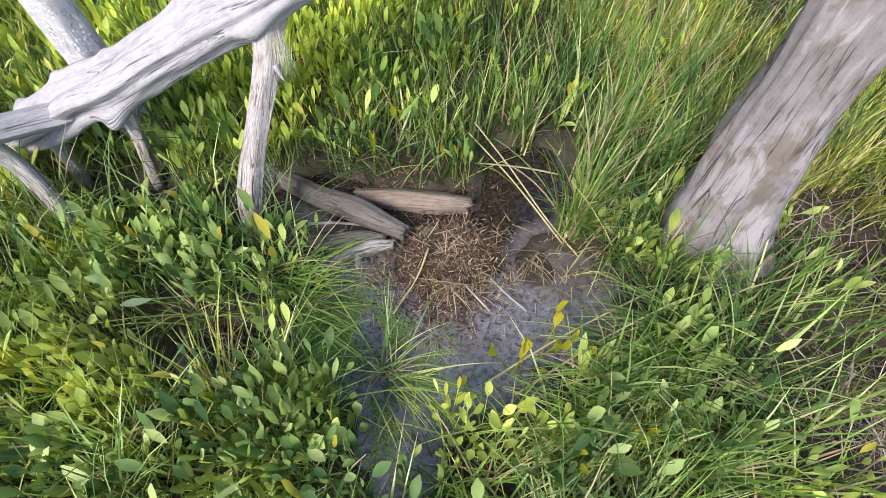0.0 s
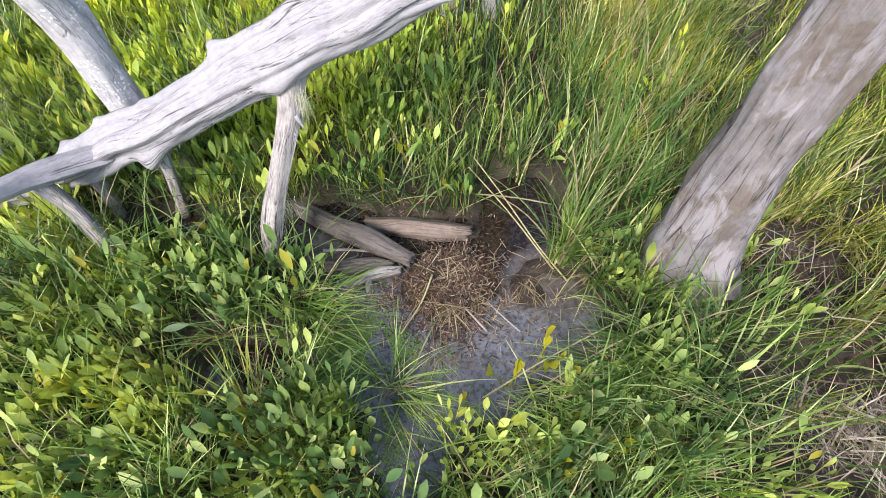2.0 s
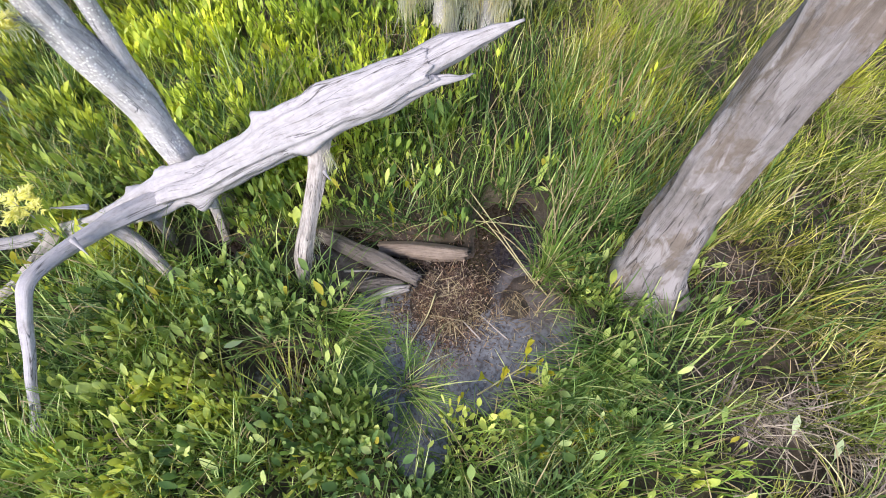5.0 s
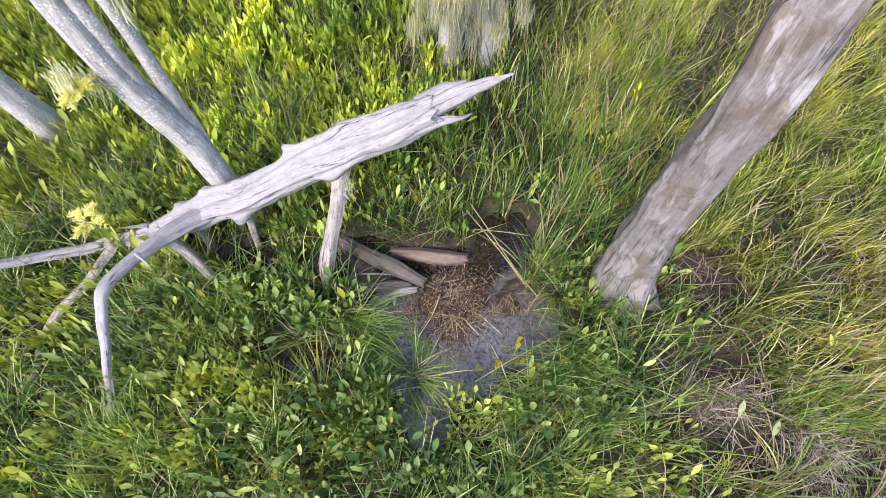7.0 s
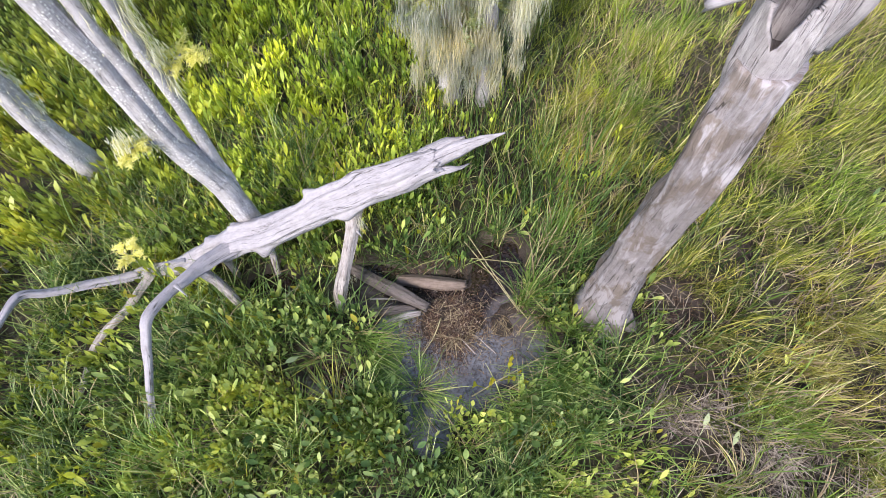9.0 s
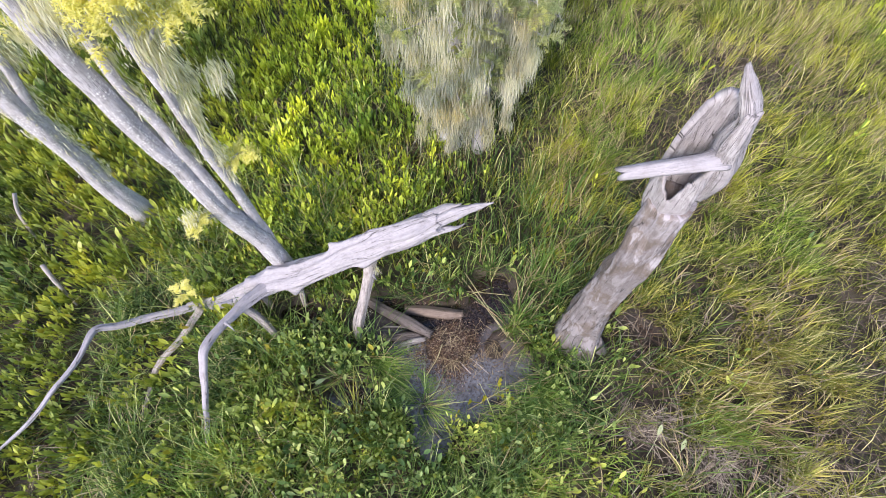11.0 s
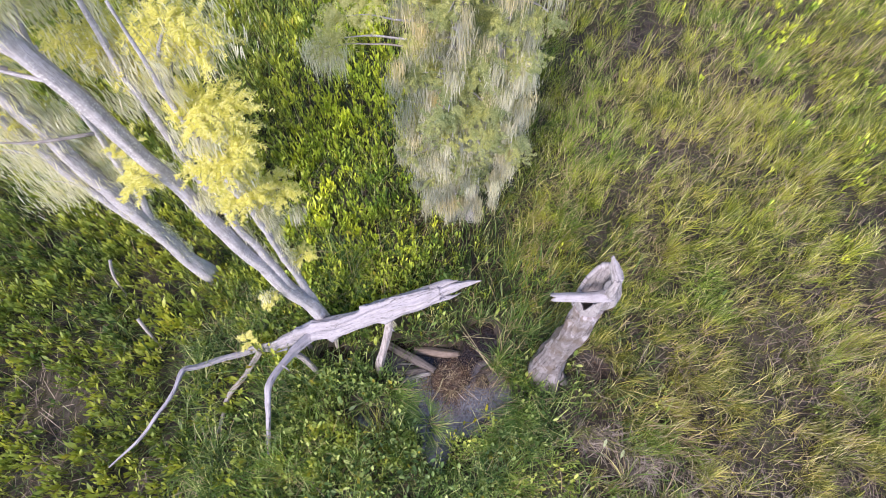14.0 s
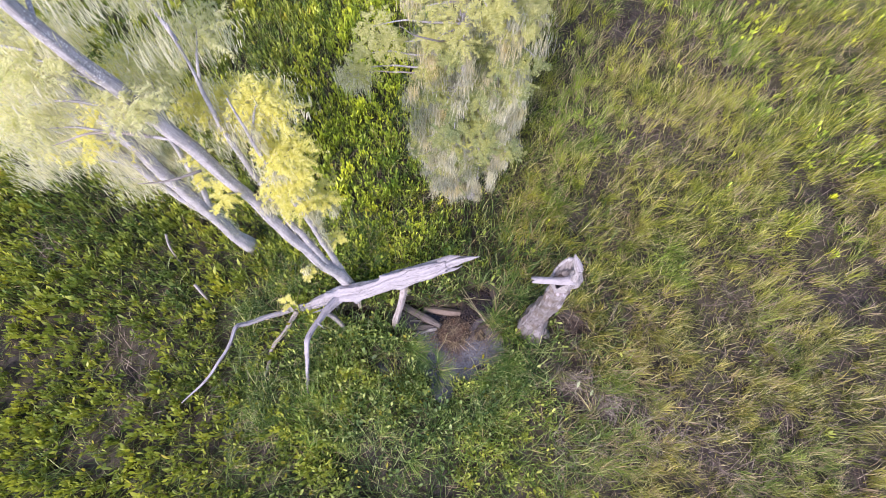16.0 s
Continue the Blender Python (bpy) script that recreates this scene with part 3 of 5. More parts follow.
# ---------------------------------------------------------------- standing snag with a hollow broken top
snag = thing("tree_snag", "standing dead grey trunk with hollow broken top", "dead tree")
SNAG_AX = [(1.90, 2.0, -0.16), (1.86, 2.10, 0.30), (1.823, 2.14, 0.90), (1.77, 2.10, 1.70), (1.725, 2.06, 2.56), (1.683, 2.0, 3.24), (1.61, 2.01, 4.30)]
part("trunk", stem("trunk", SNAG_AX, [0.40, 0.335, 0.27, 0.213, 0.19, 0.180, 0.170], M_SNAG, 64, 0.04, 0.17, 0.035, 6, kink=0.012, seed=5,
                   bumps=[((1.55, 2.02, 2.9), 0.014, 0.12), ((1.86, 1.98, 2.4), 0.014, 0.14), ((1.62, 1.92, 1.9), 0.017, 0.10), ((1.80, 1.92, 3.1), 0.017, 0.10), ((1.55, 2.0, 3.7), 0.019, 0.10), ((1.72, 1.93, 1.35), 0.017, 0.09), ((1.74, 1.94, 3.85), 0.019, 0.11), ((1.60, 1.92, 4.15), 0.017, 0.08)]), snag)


def hollow_top():
    """The open shell on top of the trunk: low towards the front, a tall wall behind and a spur at the side."""
    sides, rows = 56, 22
    z0 = 4.05
    V, U, Q = [], [], []
    for wall in (0, 1):
        for i in range(rows + 1):
            for j in range(sides + 1):
                a_ = (j % sides) / sides * 2 * math.pi
                spur = max(0.0, math.cos(a_ - radians(5))) ** 8
                back_ = max(0.0, math.cos(a_ - radians(66))) ** 0.8
                ridge = max(0.0, math.cos(a_ - radians(312))) ** 1.6
                top = 4.66 + 0.76 * back_ + 0.20 * spur + 0.30 * ridge + 0.07 * noise.noise(Vector((math.cos(a_) * 5, math.sin(a_) * 5, 0.3)))
                top -= 0.20 * max(0.0, math.cos(a_ - radians(232))) ** 8
                top += 0.035 * noise.noise(Vector((math.cos(a_) * 14, math.sin(a_) * 14, 1.3)))
                s_ = i / rows
                z_ = z0 + s_ * (top - z0)
                r_ = 0.188 + 0.03 * noise.noise(Vector((math.cos(a_) * 2, math.sin(a_) * 2, z_ * 1.5))) + 0.012 * noise.noise(Vector((math.cos(a_) * 7, math.sin(a_) * 7, z_ * 2)))
                r_ *= 1 - 0.20 * max(0, z_ - 4.4)
                r_ -= 0.045 * (1 - s_) ** 4
                r_ -= wall * (0.04 + 0.02 * noise.noise(Vector((math.cos(a_) * 4, math.sin(a_) * 4, z_ * 3 + 9))))
                cx = 1.615 - 0.10 * (z_ - 4.2)
                cy = 2.065 - 0.06 * (z_ - 4.2)
                lip = 0.05 * noise.noise(Vector((math.cos(a_) * 6, math.sin(a_) * 6, 4.1))) * (1 - s_) ** 4
                V.append((cx + r_ * math.cos(a_), cy + r_ * math.sin(a_), z_ + lip - wall * 0.015 * s_))
                U.append((a_ * 0.17 if j < sides else 2 * math.pi * 0.17, z_))
    w = sides + 1
    off = (rows + 1) * w
    for i in range(rows):
        for j in range(sides):
            q = (i * w + j, i * w + j + 1, (i + 1) * w + j + 1, (i + 1) * w + j)
            Q.append(q)
            Q.append(tuple(off + v for v in q[::-1]))
    for j in range(sides):
        Q.append((rows * w + j, rows * w + j + 1, off + rows * w + j + 1, off + rows * w + j))
    return mesh_np("hollow_top", np.array(V), Q, M_SHELL, True, np.array(U))


part("hollow_top", hollow_top(), snag, "weathered hollow shell of the broken top")
part("broken_limb", stem("broken_limb", [(1.66, 1.92, 4.98), (1.50, 1.90, 4.96), (1.30, 1.94, 4.84), (1.09, 2.00, 4.68)], [0.075, 0.056, 0.050, 0.046], M_BLEACH, 20, 0.04, 0.22, 0.10, 4, jag=0.07, seed=71), snag, "pale broken limb across the hollow")
part("ridge", stem("ridge", [(1.72, 1.96, 4.45), (1.69, 1.93, 4.8), (1.63, 1.92, 5.1), (1.60, 1.92, 5.42)], [0.06, 0.085, 0.075, 0.045], M_SHELL, 20, 0.035, 0.42, 0.10, 4, kink=0.03, jag=0.05, seed=73), snag, "twisted pale ridge of wood")
part("spur", stem("spur", [(1.64, 1.95, 5.1), (1.60, 1.95, 5.38), (1.55, 2.02, 5.50), (1.50, 2.10, 5.62)], [0.05, 0.058, 0.046, 0.014], M_SHELL, 14, 0.05, 0.25, 0.08, 4, jag=0.03, seed=75), snag, "pointed pale spur")
for i, a_ in enumerate((150, 200, 245, 285, 330, 30, 95)):
    dx, dy = math.cos(radians(a_)), math.sin(radians(a_))
    L_ = 0.42 + 0.08 * math.sin(i * 2.3)
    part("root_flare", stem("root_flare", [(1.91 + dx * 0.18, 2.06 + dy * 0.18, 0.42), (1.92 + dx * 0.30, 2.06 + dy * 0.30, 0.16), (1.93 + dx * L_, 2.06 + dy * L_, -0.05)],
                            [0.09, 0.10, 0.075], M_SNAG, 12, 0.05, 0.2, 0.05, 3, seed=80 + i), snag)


# ---------------------------------------------------------------- logs and litter in the pool
log_a = thing("sunken_log", "short tan barkless log lying behind the mound", "log")
part("log", stem("log", [(-0.70, 2.53, 0.0), (-0.36, 2.50, 0.03), (-0.07, 2.46, 0.045), (0.19, 2.44, 0.045)], [0.075, 0.088, 0.09, 0.066], M_TANLOG, 28, 0.04, 0.16, 0.05, 5, jag=0.07, start_jag=0.05, seed=91), log_a)
log_b = thing("sunken_log", "long grey-brown fibrous log slanting down into the mud", "log")
part("log", stem("log", [(-1.39, 2.77, 0.0), (-1.002, 2.514, 0.05), (-0.657, 2.305, 0.145), (-0.28, 2.10, 0.145)], [0.07, 0.08, 0.088, 0.056], M_WETLOG, 28, 0.04, 0.14, 0.07, 8, jag=0.03, start_jag=0.06, seed=93), log_b)
log_c = thing("broken_branch", "pale broken branch stub with a side peg in mud", "branch")
part("branch", stem("branch", [(-0.83, 1.94, -0.04), (-0.68, 1.99, 0.035), (-0.53, 2.025, 0.08), (-0.365, 2.055, 0.08)], [0.03, 0.04, 0.054, 0.036], M_SHAG, 18, 0.03, 0.2, 0.06, 4, jag=0.03, seed=95), log_c)
part("peg", stem("peg", [(-0.62, 2.0, 0.06), (-0.625, 1.94, 0.03), (-0.63, 1.89, -0.03)], [0.028, 0.024, 0.02], M_SHAG, 12, 0.03, 0.2, seed=96), log_c)
log_d = thing("bark_slab", "flat rotten bark slab half sunk in mud", "bark")
part("slab", stem("slab", [(-1.0, 2.12, 0.0), (-0.8, 2.10, 0.03), (-0.6, 2.11, 0.05), (-0.44, 2.10, 0.05)], [0.05, 0.07, 0.07, 0.05], M_WETLOG, 20, 0.04, 0.3, 0.1, 5, jag=0.05, seed=97), log_d)
STICKS = [([(-1.02, 2.26, 0.03), (-0.80, 2.25, 0.06), (-0.62, 2.24, 0.05)], 0.012), ([(-0.95, 2.02, 0.03), (-0.85, 2.12, 0.07), (-0.72, 2.2, 0.06)], 0.010),
          ([(-5.98, 3.02, 0.62), (-5.82, 2.82, 0.5), (-5.66, 2.58, 0.1)], 0.035), ([(0.30, 1.55, 0.05), (0.22, 1.62, 0.09), (0.12, 1.72, 0.12)], 0.008),
          ([(-6.9, 4.3, 0.5), (-6.8, 4.0, 0.4), (-6.65, 3.7, 0.05)], 0.03), ([(0.55, 1.55, 0.05), (0.42, 1.66, 0.08), (0.30, 1.75, 0.15)], 0.006)]
for i, (p_, r_) in enumerate(STICKS):
    st = thing("stick", "grey weathered stick poking out of the marsh", "stick", "loose sticks")
    part("stem", stem("stick", p_, [r_, r_ * 0.9, r_ * 0.6], M_TWIG, 10, 0.04, 0.2, seed=100 + i), st)


def lying(n, cx, cy, sx, sy, lift, lmin, lmax, w, rng, flat=1.35):
    """Loose straws lying about a spot."""
    x, y = cx + rng.normal(0, 1, n) * sx, cy + rng.normal(0, 1, n) * sy
    b = np.stack([x, y, np.maximum(land(x, y), 0.0) + rng.uniform(0, lift, n)], axis=1)
    v, q, _, _ = strips(b, rng.uniform(0, 6.28, n), rng.uniform(lmin, lmax, n), np.full(n, flat) + rng.normal(0, 0.15, n), rng.normal(0.1, 0.25, n),
                        w * rng.uniform(0.6, 1.4, n), 2, profile=(1, 1, 0.5))
    return v, q


def stuff(name, sets, mat, label, category):
    v, q = joined(*sets)
    return tagged(part(name, mesh_np(name, v, q, mat)), label, category, kind="stuff")


rg = np.random.default_rng(11)
stuff("mound_litter", [lying(5200, 0.03, 2.0, 0.16, 0.155, 0.045, 0.010, 0.055, 0.0065, rg, 1.2), lying(1000, 0.05, 1.95, 0.28, 0.20, 0.012, 0.015, 0.07, 0.005, rg), lying(600, -0.34, 1.86, 0.16, 0.16, 0.012, 0.01, 0.06, 0.006, rg), lying(700, 0.02, 1.62, 0.16, 0.14, 0.012, 0.01, 0.06, 0.006, rg),
                       lying(700, -0.35, 2.72, 0.45, 0.14, 0.03, 0.015, 0.10, 0.006, rg), lying(900, 0.25, 1.7, 0.50, 0.34, 0.004, 0.008, 0.03, 0.006, rg, 1.54), lying(250, -1.4, 1.22, 0.2, 0.16, 0.02, 0.02, 0.12, 0.007, rg),
                       lying(180, 2.75, 2.12, 0.30, 0.22, 0.10, 0.05, 0.30, 0.007, rg), lying(200, -0.55, 1.45, 0.25, 0.2, 0.004, 0.01, 0.05, 0.006, rg, 1.54)],
      M_LITTER, "low mound of rotting brown plant litter beside the pool", "litter")
stuff("mound_straw", [lying(210, 0.03, 1.97, 0.17, 0.16, 0.06, 0.06, 0.20, 0.005, rg), lying(160, 0.6, 1.8, 0.28, 0.3, 0.02, 0.05, 0.16, 0.005, rg), lying(90, -0.6, 2.05, 0.3, 0.2, 0.03, 0.05, 0.2, 0.005, rg)],
      M_STRAW, "dry straw scattered over the mound and mud", "straw")
stuff("dead_reeds", [lying(430, 2.72, 0.82, 0.26, 0.12, 0.18, 0.12, 0.34, 0.007, rg), lying(400, 3.46, 0.28, 0.26, 0.16, 0.22, 0.12, 0.34, 0.008, rg), lying(90, 2.75, 2.12, 0.38, 0.28, 0.12, 0.1, 0.45, 0.007, rg),
                     lying(350, 2.9, -0.6, 0.5, 0.4, 0.2, 0.12, 0.4, 0.008, rg), lying(300, 4.6, -0.3, 0.6, 0.4, 0.3, 0.12, 0.45, 0.008, rg)],
      M_DEADREED, "flattened patch of pale dead reeds", "reeds")
n = 9000
cl = rg.integers(0, 5, n)
CX, CY = np.array([-0.62, -0.30, -0.42, -0.85, -0.75])[cl], np.array([1.52, 1.30, 0.85, 1.35, 1.2])[cl]
x, y = CX + rg.normal(0, 0.15, n), CY + rg.normal(0, 0.19, n)
ok = (wet(x, y) > 0.0) & (patchy(x, y, 5, 3) > -0.2)
x, y = x[ok], y[ok]
b = np.stack([x, y, np.full(len(x), 0.004) + rg.uniform(0, 0.004, len(x))], axis=1)
v, q, _, _ = strips(b, rg.uniform(0, 6.28, len(x)), rg.uniform(0.008, 0.018, len(x)), np.full(len(x), 1.45), np.zeros(len(x)), rg.uniform(0.008, 0.015, len(x)), 2, profile=(0.5, 1, 0.4))
stuff("duckweed", [(v, q)], M_DUCK, "small green floating duckweed on the pool", "duckweed")


# ---------------------------------------------------------------- living trees
def frond_set(centre, spread, n, rng, size=0.05):
    """A loose clump of feathery needles on fine sprays round a centre."""
    n = int(n * 2.45)
    m = max(8, n // 40)
    d = rng.normal(0, 1, (m, 3))
    d /= np.linalg.norm(d, axis=1)[:, None]
    start = np.asarray(centre) + d * spread * rng.uniform(0.0, 0.75, (m, 1))
    sp_az = np.arctan2(d[:, 1], d[:, 0]) + rng.normal(0, 0.5, m)
    sp_len = np.mean(spread) * rng.uniform(0.5, 1.0, m)
    k_ = rng.integers(0, m, n)
    t = rng.uniform(0, 1, n)
    drop = rng.uniform(-0.25, 0.1, m)
    px = start[k_, 0] + np.cos(sp_az[k_]) * sp_len[k_] * t
    py = start[k_, 1] + np.sin(sp_az[k_]) * sp_len[k_] * t
    pz = start[k_, 2] + drop[k_] * sp_len[k_] * t * 2 + rng.normal(0, 0.015, n)
    side = np.where(rng.random(n) < 0.5, 1, -1)
    az = sp_az[k_] + side * rng.uniform(0.5, 1.2, n)
    v, q, _, _ = strips(np.stack([px, py, pz], axis=1), az, size * rng.uniform(0.6, 1.3, n) * (1.15 - 0.5 * t), rng.uniform(1.0, 1.8, n), rng.normal(0.3, 0.2, n),
                        size * rng.uniform(0.17, 0.28, n), 1, profile=(1, 0.25))
    return v, q


def moss_set(top, n, length, spread, rng, thick=1.0):
    """A beard of hanging moss below a point."""
    n = int(n * 2.4)
    d = rng.normal(0, 1, (n, 2)) * spread
    L = length * rng.uniform(0.25, 1.0, n) * np.exp(-(d ** 2).sum(1) / (spread * spread * 5))
    base = np.stack([top[0] + d[:, 0], top[1] + d[:, 1], top[2] + rng.normal(0, 0.05, n)], axis=1)
    v, q, _, _ = strips(base, rng.uniform(0, 6.28, n), L, rng.uniform(2.85, 3.14, n), rng.normal(0.0, 0.14, n), thick * rng.uniform(0.003, 0.010, n), 2,
                        face=rng.uniform(0, 6.28, n), profile=(0.7, 1, 0.15))
    v = v + 0.02 * np.sin(v[:, [1, 2, 0]] * 17.0)
    return v, q


def near_on(path, z):
    P = np.asarray(path)
    i = int(np.argmin(abs(P[:, 2] - z)))
    return P[i]


def cypress(label, stems, clumps, moss, rng, leaf_mat, seed, twigs=(), bright=None, beard=M_MOSS_LIT, drape=0.5, few=1.0, thick=1.0, pale=lambda x, z: z > 6.0 or x < -0.3 and z > 4.8):
    """A cypress: stems, a limb out to every clump, feathery sprays, hanging moss."""
    tree = thing("cypress_tree", label, "tree")
    paths = []
    for i, (p_, r_, m_) in enumerate(stems):
        part("trunk" if i == 0 else "stem", stem("trunk", p_, r_, m_, 26 if i == 0 else 18, 0.09, 0.12, 0.05, 6, kink=0.03, seed=seed + i), tree)
        paths.append(spline(p_, r_, 0.1)[0])
    for i, (cx, cy, cz, s_, n_) in enumerate(clumps):
        best = min((near_on(p_, cz - 0.25 - 0.25 * s_) for p_ in paths), key=lambda a_: np.hypot(a_[0] - cx, a_[1] - cy))
        a_ = np.array(best)
        b_ = np.array((cx, cy, cz))
        m_ = (a_ + b_) / 2 + np.array((0, 0, 0.08))
        holder = tree
        if np.linalg.norm(b_ - a_) > 0.15:
            holder = part("branch", stem("branch", [a_, m_, b_], [0.022, 0.016, 0.006], M_BARK, 8, 0.09, 0.15, kink=0.05, seed=seed + 20 + i), tree)
        v, q = frond_set((cx, cy, cz), np.array((s_, s_, s_ * 0.75)), n_, rng)
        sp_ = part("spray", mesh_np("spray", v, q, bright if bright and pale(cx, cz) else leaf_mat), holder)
        tagged(sp_, "feathery yellow-green cypress needles", kind="stuff")
    for i, p_ in enumerate(twigs):
        part("bare_branch", stem("bare_branch", p_, [0.02, 0.014, 0.005], M_TWIG, 8, 0.08, 0.2, kink=0.05, seed=seed + 60 + i), tree)
    ms = []
    for x_, y_, z_, n_, len_, sp_ in moss:
        ms.append(moss_set((x_, y_, z_), n_ * few, len_ * drape, sp_, rng, thick))
    stuff("spanish_moss", ms, beard, "grey strands of moss hanging from cypress branches", "moss")
    return tree


rt = np.random.default_rng(21)
# the tree beside the fallen trunk, forked into three
S1 = [([(-2.35, 3.06, -0.05), (-2.40, 3.052, 0.37), (-2.492, 3.04, 1.2), (-2.626, 3.026, 1.95), (-2.778, 3.0, 2.73), (-3.14, 3.06, 5.3), (-3.40, 3.08, 6.9), (-3.65, 3.04, 8.25), (-3.95, 3.05, 10.2), (-4.1, 3.1, 11.6)],
       [0.17, 0.135, 0.132, 0.13, 0.105, 0.082, 0.08, 0.07, 0.05, 0.02], M_BARK),
      ([(-2.47, 3.10, 1.25), (-2.49, 3.15, 1.98), (-2.51, 3.10, 3.1), (-2.50, 3.06, 4.5), (-2.57, 3.02, 6.27), (-2.63, 3.12, 7.8)], [0.08, 0.068, 0.056, 0.045, 0.03, 0.012], M_BARK),
      ([(-2.62, 3.03, 1.9), (-2.685, 3.04, 3.0), (-2.855, 3.10, 4.6), (-3.0, 3.26, 6.64), (-3.0, 3.52, 8.42)], [0.065, 0.058, 0.05, 0.035, 0.012], M_BARK)]
C1 = [(-2.39, 3.18, 7.14, 0.34, 1100), (-2.31, 3.21, 6.55, 0.36, 1200), (-2.55, 3.0, 5.96, 0.32, 1100), (-2.52, 3.06, 5.24, 0.28, 1000), (-2.20, 3.29, 4.96, 0.28, 1000), (-3.38, 2.92, 5.79, 0.22, 600),
      (-3.18, 3.19, 7.12, 0.28, 700), (-3.06, 3.24, 6.81, 0.28, 700), (-2.29, 3.24, 3.1, 0.18, 330), (-2.91, 2.76, 2.46, 0.15, 350), (-2.88, 3.26, 4.77, 0.28, 700), (-2.34, 3.15, 6.13, 0.30, 900),
      (-2.48, 3.11, 6.67, 0.30, 800), (-2.5, 3.13, 7.29, 0.32, 800), (-2.45, 3.2, 5.6, 0.26, 700), (-2.68, 3.28, 5.05, 0.24, 500),
      (-3.35, 3.3, 7.0, 0.34, 800), (-3.0, 3.6, 7.9, 0.38, 800), (-3.5, 2.6, 8.0, 0.34, 700), (-4.1, 2.7, 8.5, 0.36, 800), (-4.4, 3.2, 8.9, 0.4, 900), (-3.9, 3.5, 9.3, 0.4, 800), (-4.3, 2.9, 9.9, 0.4, 800),
      (-4.8, 3.1, 8.2, 0.4, 800), (-4.9, 2.7, 7.4, 0.36, 700), (-2.85, 3.5, 6.9, 0.34, 700), (-3.3, 3.6, 8.6, 0.4, 800), (-3.6, 3.3, 7.6, 0.34, 700), (-4.5, 3.4, 8.0, 0.4, 800), (-4.5, 2.6, 8.0, 0.36, 700), (-5.2, 3.0, 8.6, 0.4, 800), (-4.2, 3.6, 7.3, 0.34, 600), (-5.3, 3.4, 7.5, 0.4, 700)]
C1 = [(x_, y_ + (0.30 if z_ > 6.8 else 0.0), z_, s_, n_) for x_, y_, z_, s_, n_ in C1]
MO1 = [(-2.55, 3.1, 6.3, 70, 0.7, 0.10), (-2.4, 3.25, 5.0, 80, 0.8, 0.10), (-2.2, 3.4, 4.2, 60, 0.9, 0.07), (-2.95, 2.74, 2.62, 60, 0.35, 0.05), (-3.2, 3.3, 6.6, 70, 0.8, 0.12),
       (-4.4, 3.0, 8.3, 100, 0.9, 0.2), (-4.9, 2.9, 7.7, 100, 1.0, 0.2), (-3.9, 3.2, 8.6, 70, 0.9, 0.15), (-2.75, 3.2, 7.0, 60, 0.8, 0.1), (-4.6, 3.4, 8.4, 140, 1.1, 0.25), (-5.2, 3.2, 8.2, 140, 1.1, 0.25), (-3.3, 3.6, 8.2, 110, 1.0, 0.2), (-4.2, 3.5, 7.4, 110, 1.0, 0.2), (-2.9, 3.5, 6.8, 90, 0.9, 0.14), (-2.48, 3.25, 3.9, 50, 0.7, 0.05)]
MO1 += [(-2.5, 3.18, 5.6, 220, 1.0, 0.12), (-2.55, 3.15, 6.4, 220, 1.0, 0.14), (-2.95, 3.1, 5.2, 160, 0.9, 0.10), (-2.40, 3.28, 4.3, 160, 0.7, 0.06), (-2.44, 3.2, 4.75, 220, 0.9, 0.09), (-2.87, 2.88, 2.42, 90, 0.32, 0.07), (-3.55, 3.6, 8.9, 200, 0.7, 0.25), (-2.48, 3.25, 3.1, 60, 0.5, 0.06)]
MO1 += [(x_, y_ + 0.05, z_ - 0.05, 230, 0.8, 0.20) for x_, y_, z_, s_, n_ in C1 if z_ > 6.9]
for i in range(15):
    x_, y_, z_ = near_on(spline(S1[1][0], S1[1][1], 0.1)[0], 3.0 + 0.3 * i)
    MO1.append((x_ + 0.05, y_ + 0.03, z_, 45, 0.75, 0.045))
    x_, y_, z_ = near_on(spline(S1[2][0], S1[2][1], 0.1)[0], 3.4 + 0.3 * i)
    MO1.append((x_, y_ + 0.05, z_, 35, 0.65, 0.045))
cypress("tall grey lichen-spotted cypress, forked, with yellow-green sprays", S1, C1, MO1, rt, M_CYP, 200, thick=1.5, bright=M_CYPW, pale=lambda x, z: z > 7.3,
        twigs=[[(-3.4, 2.94, 6.5), (-3.7, 2.7, 6.7), (-4.0, 2.6, 6.8)], [(-3.6, 2.95, 7.3), (-4.1, 2.9, 7.5), (-4.6, 2.8, 7.4)]])

# the second tree, shaggy with moss
S2 = [([(-4.86, 4.12, -0.05), (-4.92, 4.08, 0.4), (-4.97, 4.03, 1.3), (-4.97, 4.01, 2.29), (-5.05, 4.02, 3.7), (-5.17, 4.08, 5.37), (-5.3, 4.15, 7.0), (-5.45, 4.25, 9.5)], [0.22, 0.175, 0.138, 0.13, 0.125, 0.10, 0.065, 0.03], M_BARK),
      ([(-4.97, 4.02, 2.0), (-5.16, 4.02, 3.0), (-5.42, 4.05, 4.4), (-5.6, 4.1, 6.2), (-5.8, 4.1, 8.0)], [0.09, 0.085, 0.075, 0.05, 0.02], M_BARK),
      ([(-4.97, 4.03, 2.4), (-4.80, 4.10, 3.4), (-4.66, 4.2, 4.8), (-4.55, 4.3, 6.2)], [0.06, 0.055, 0.04, 0.015], M_BARK)]
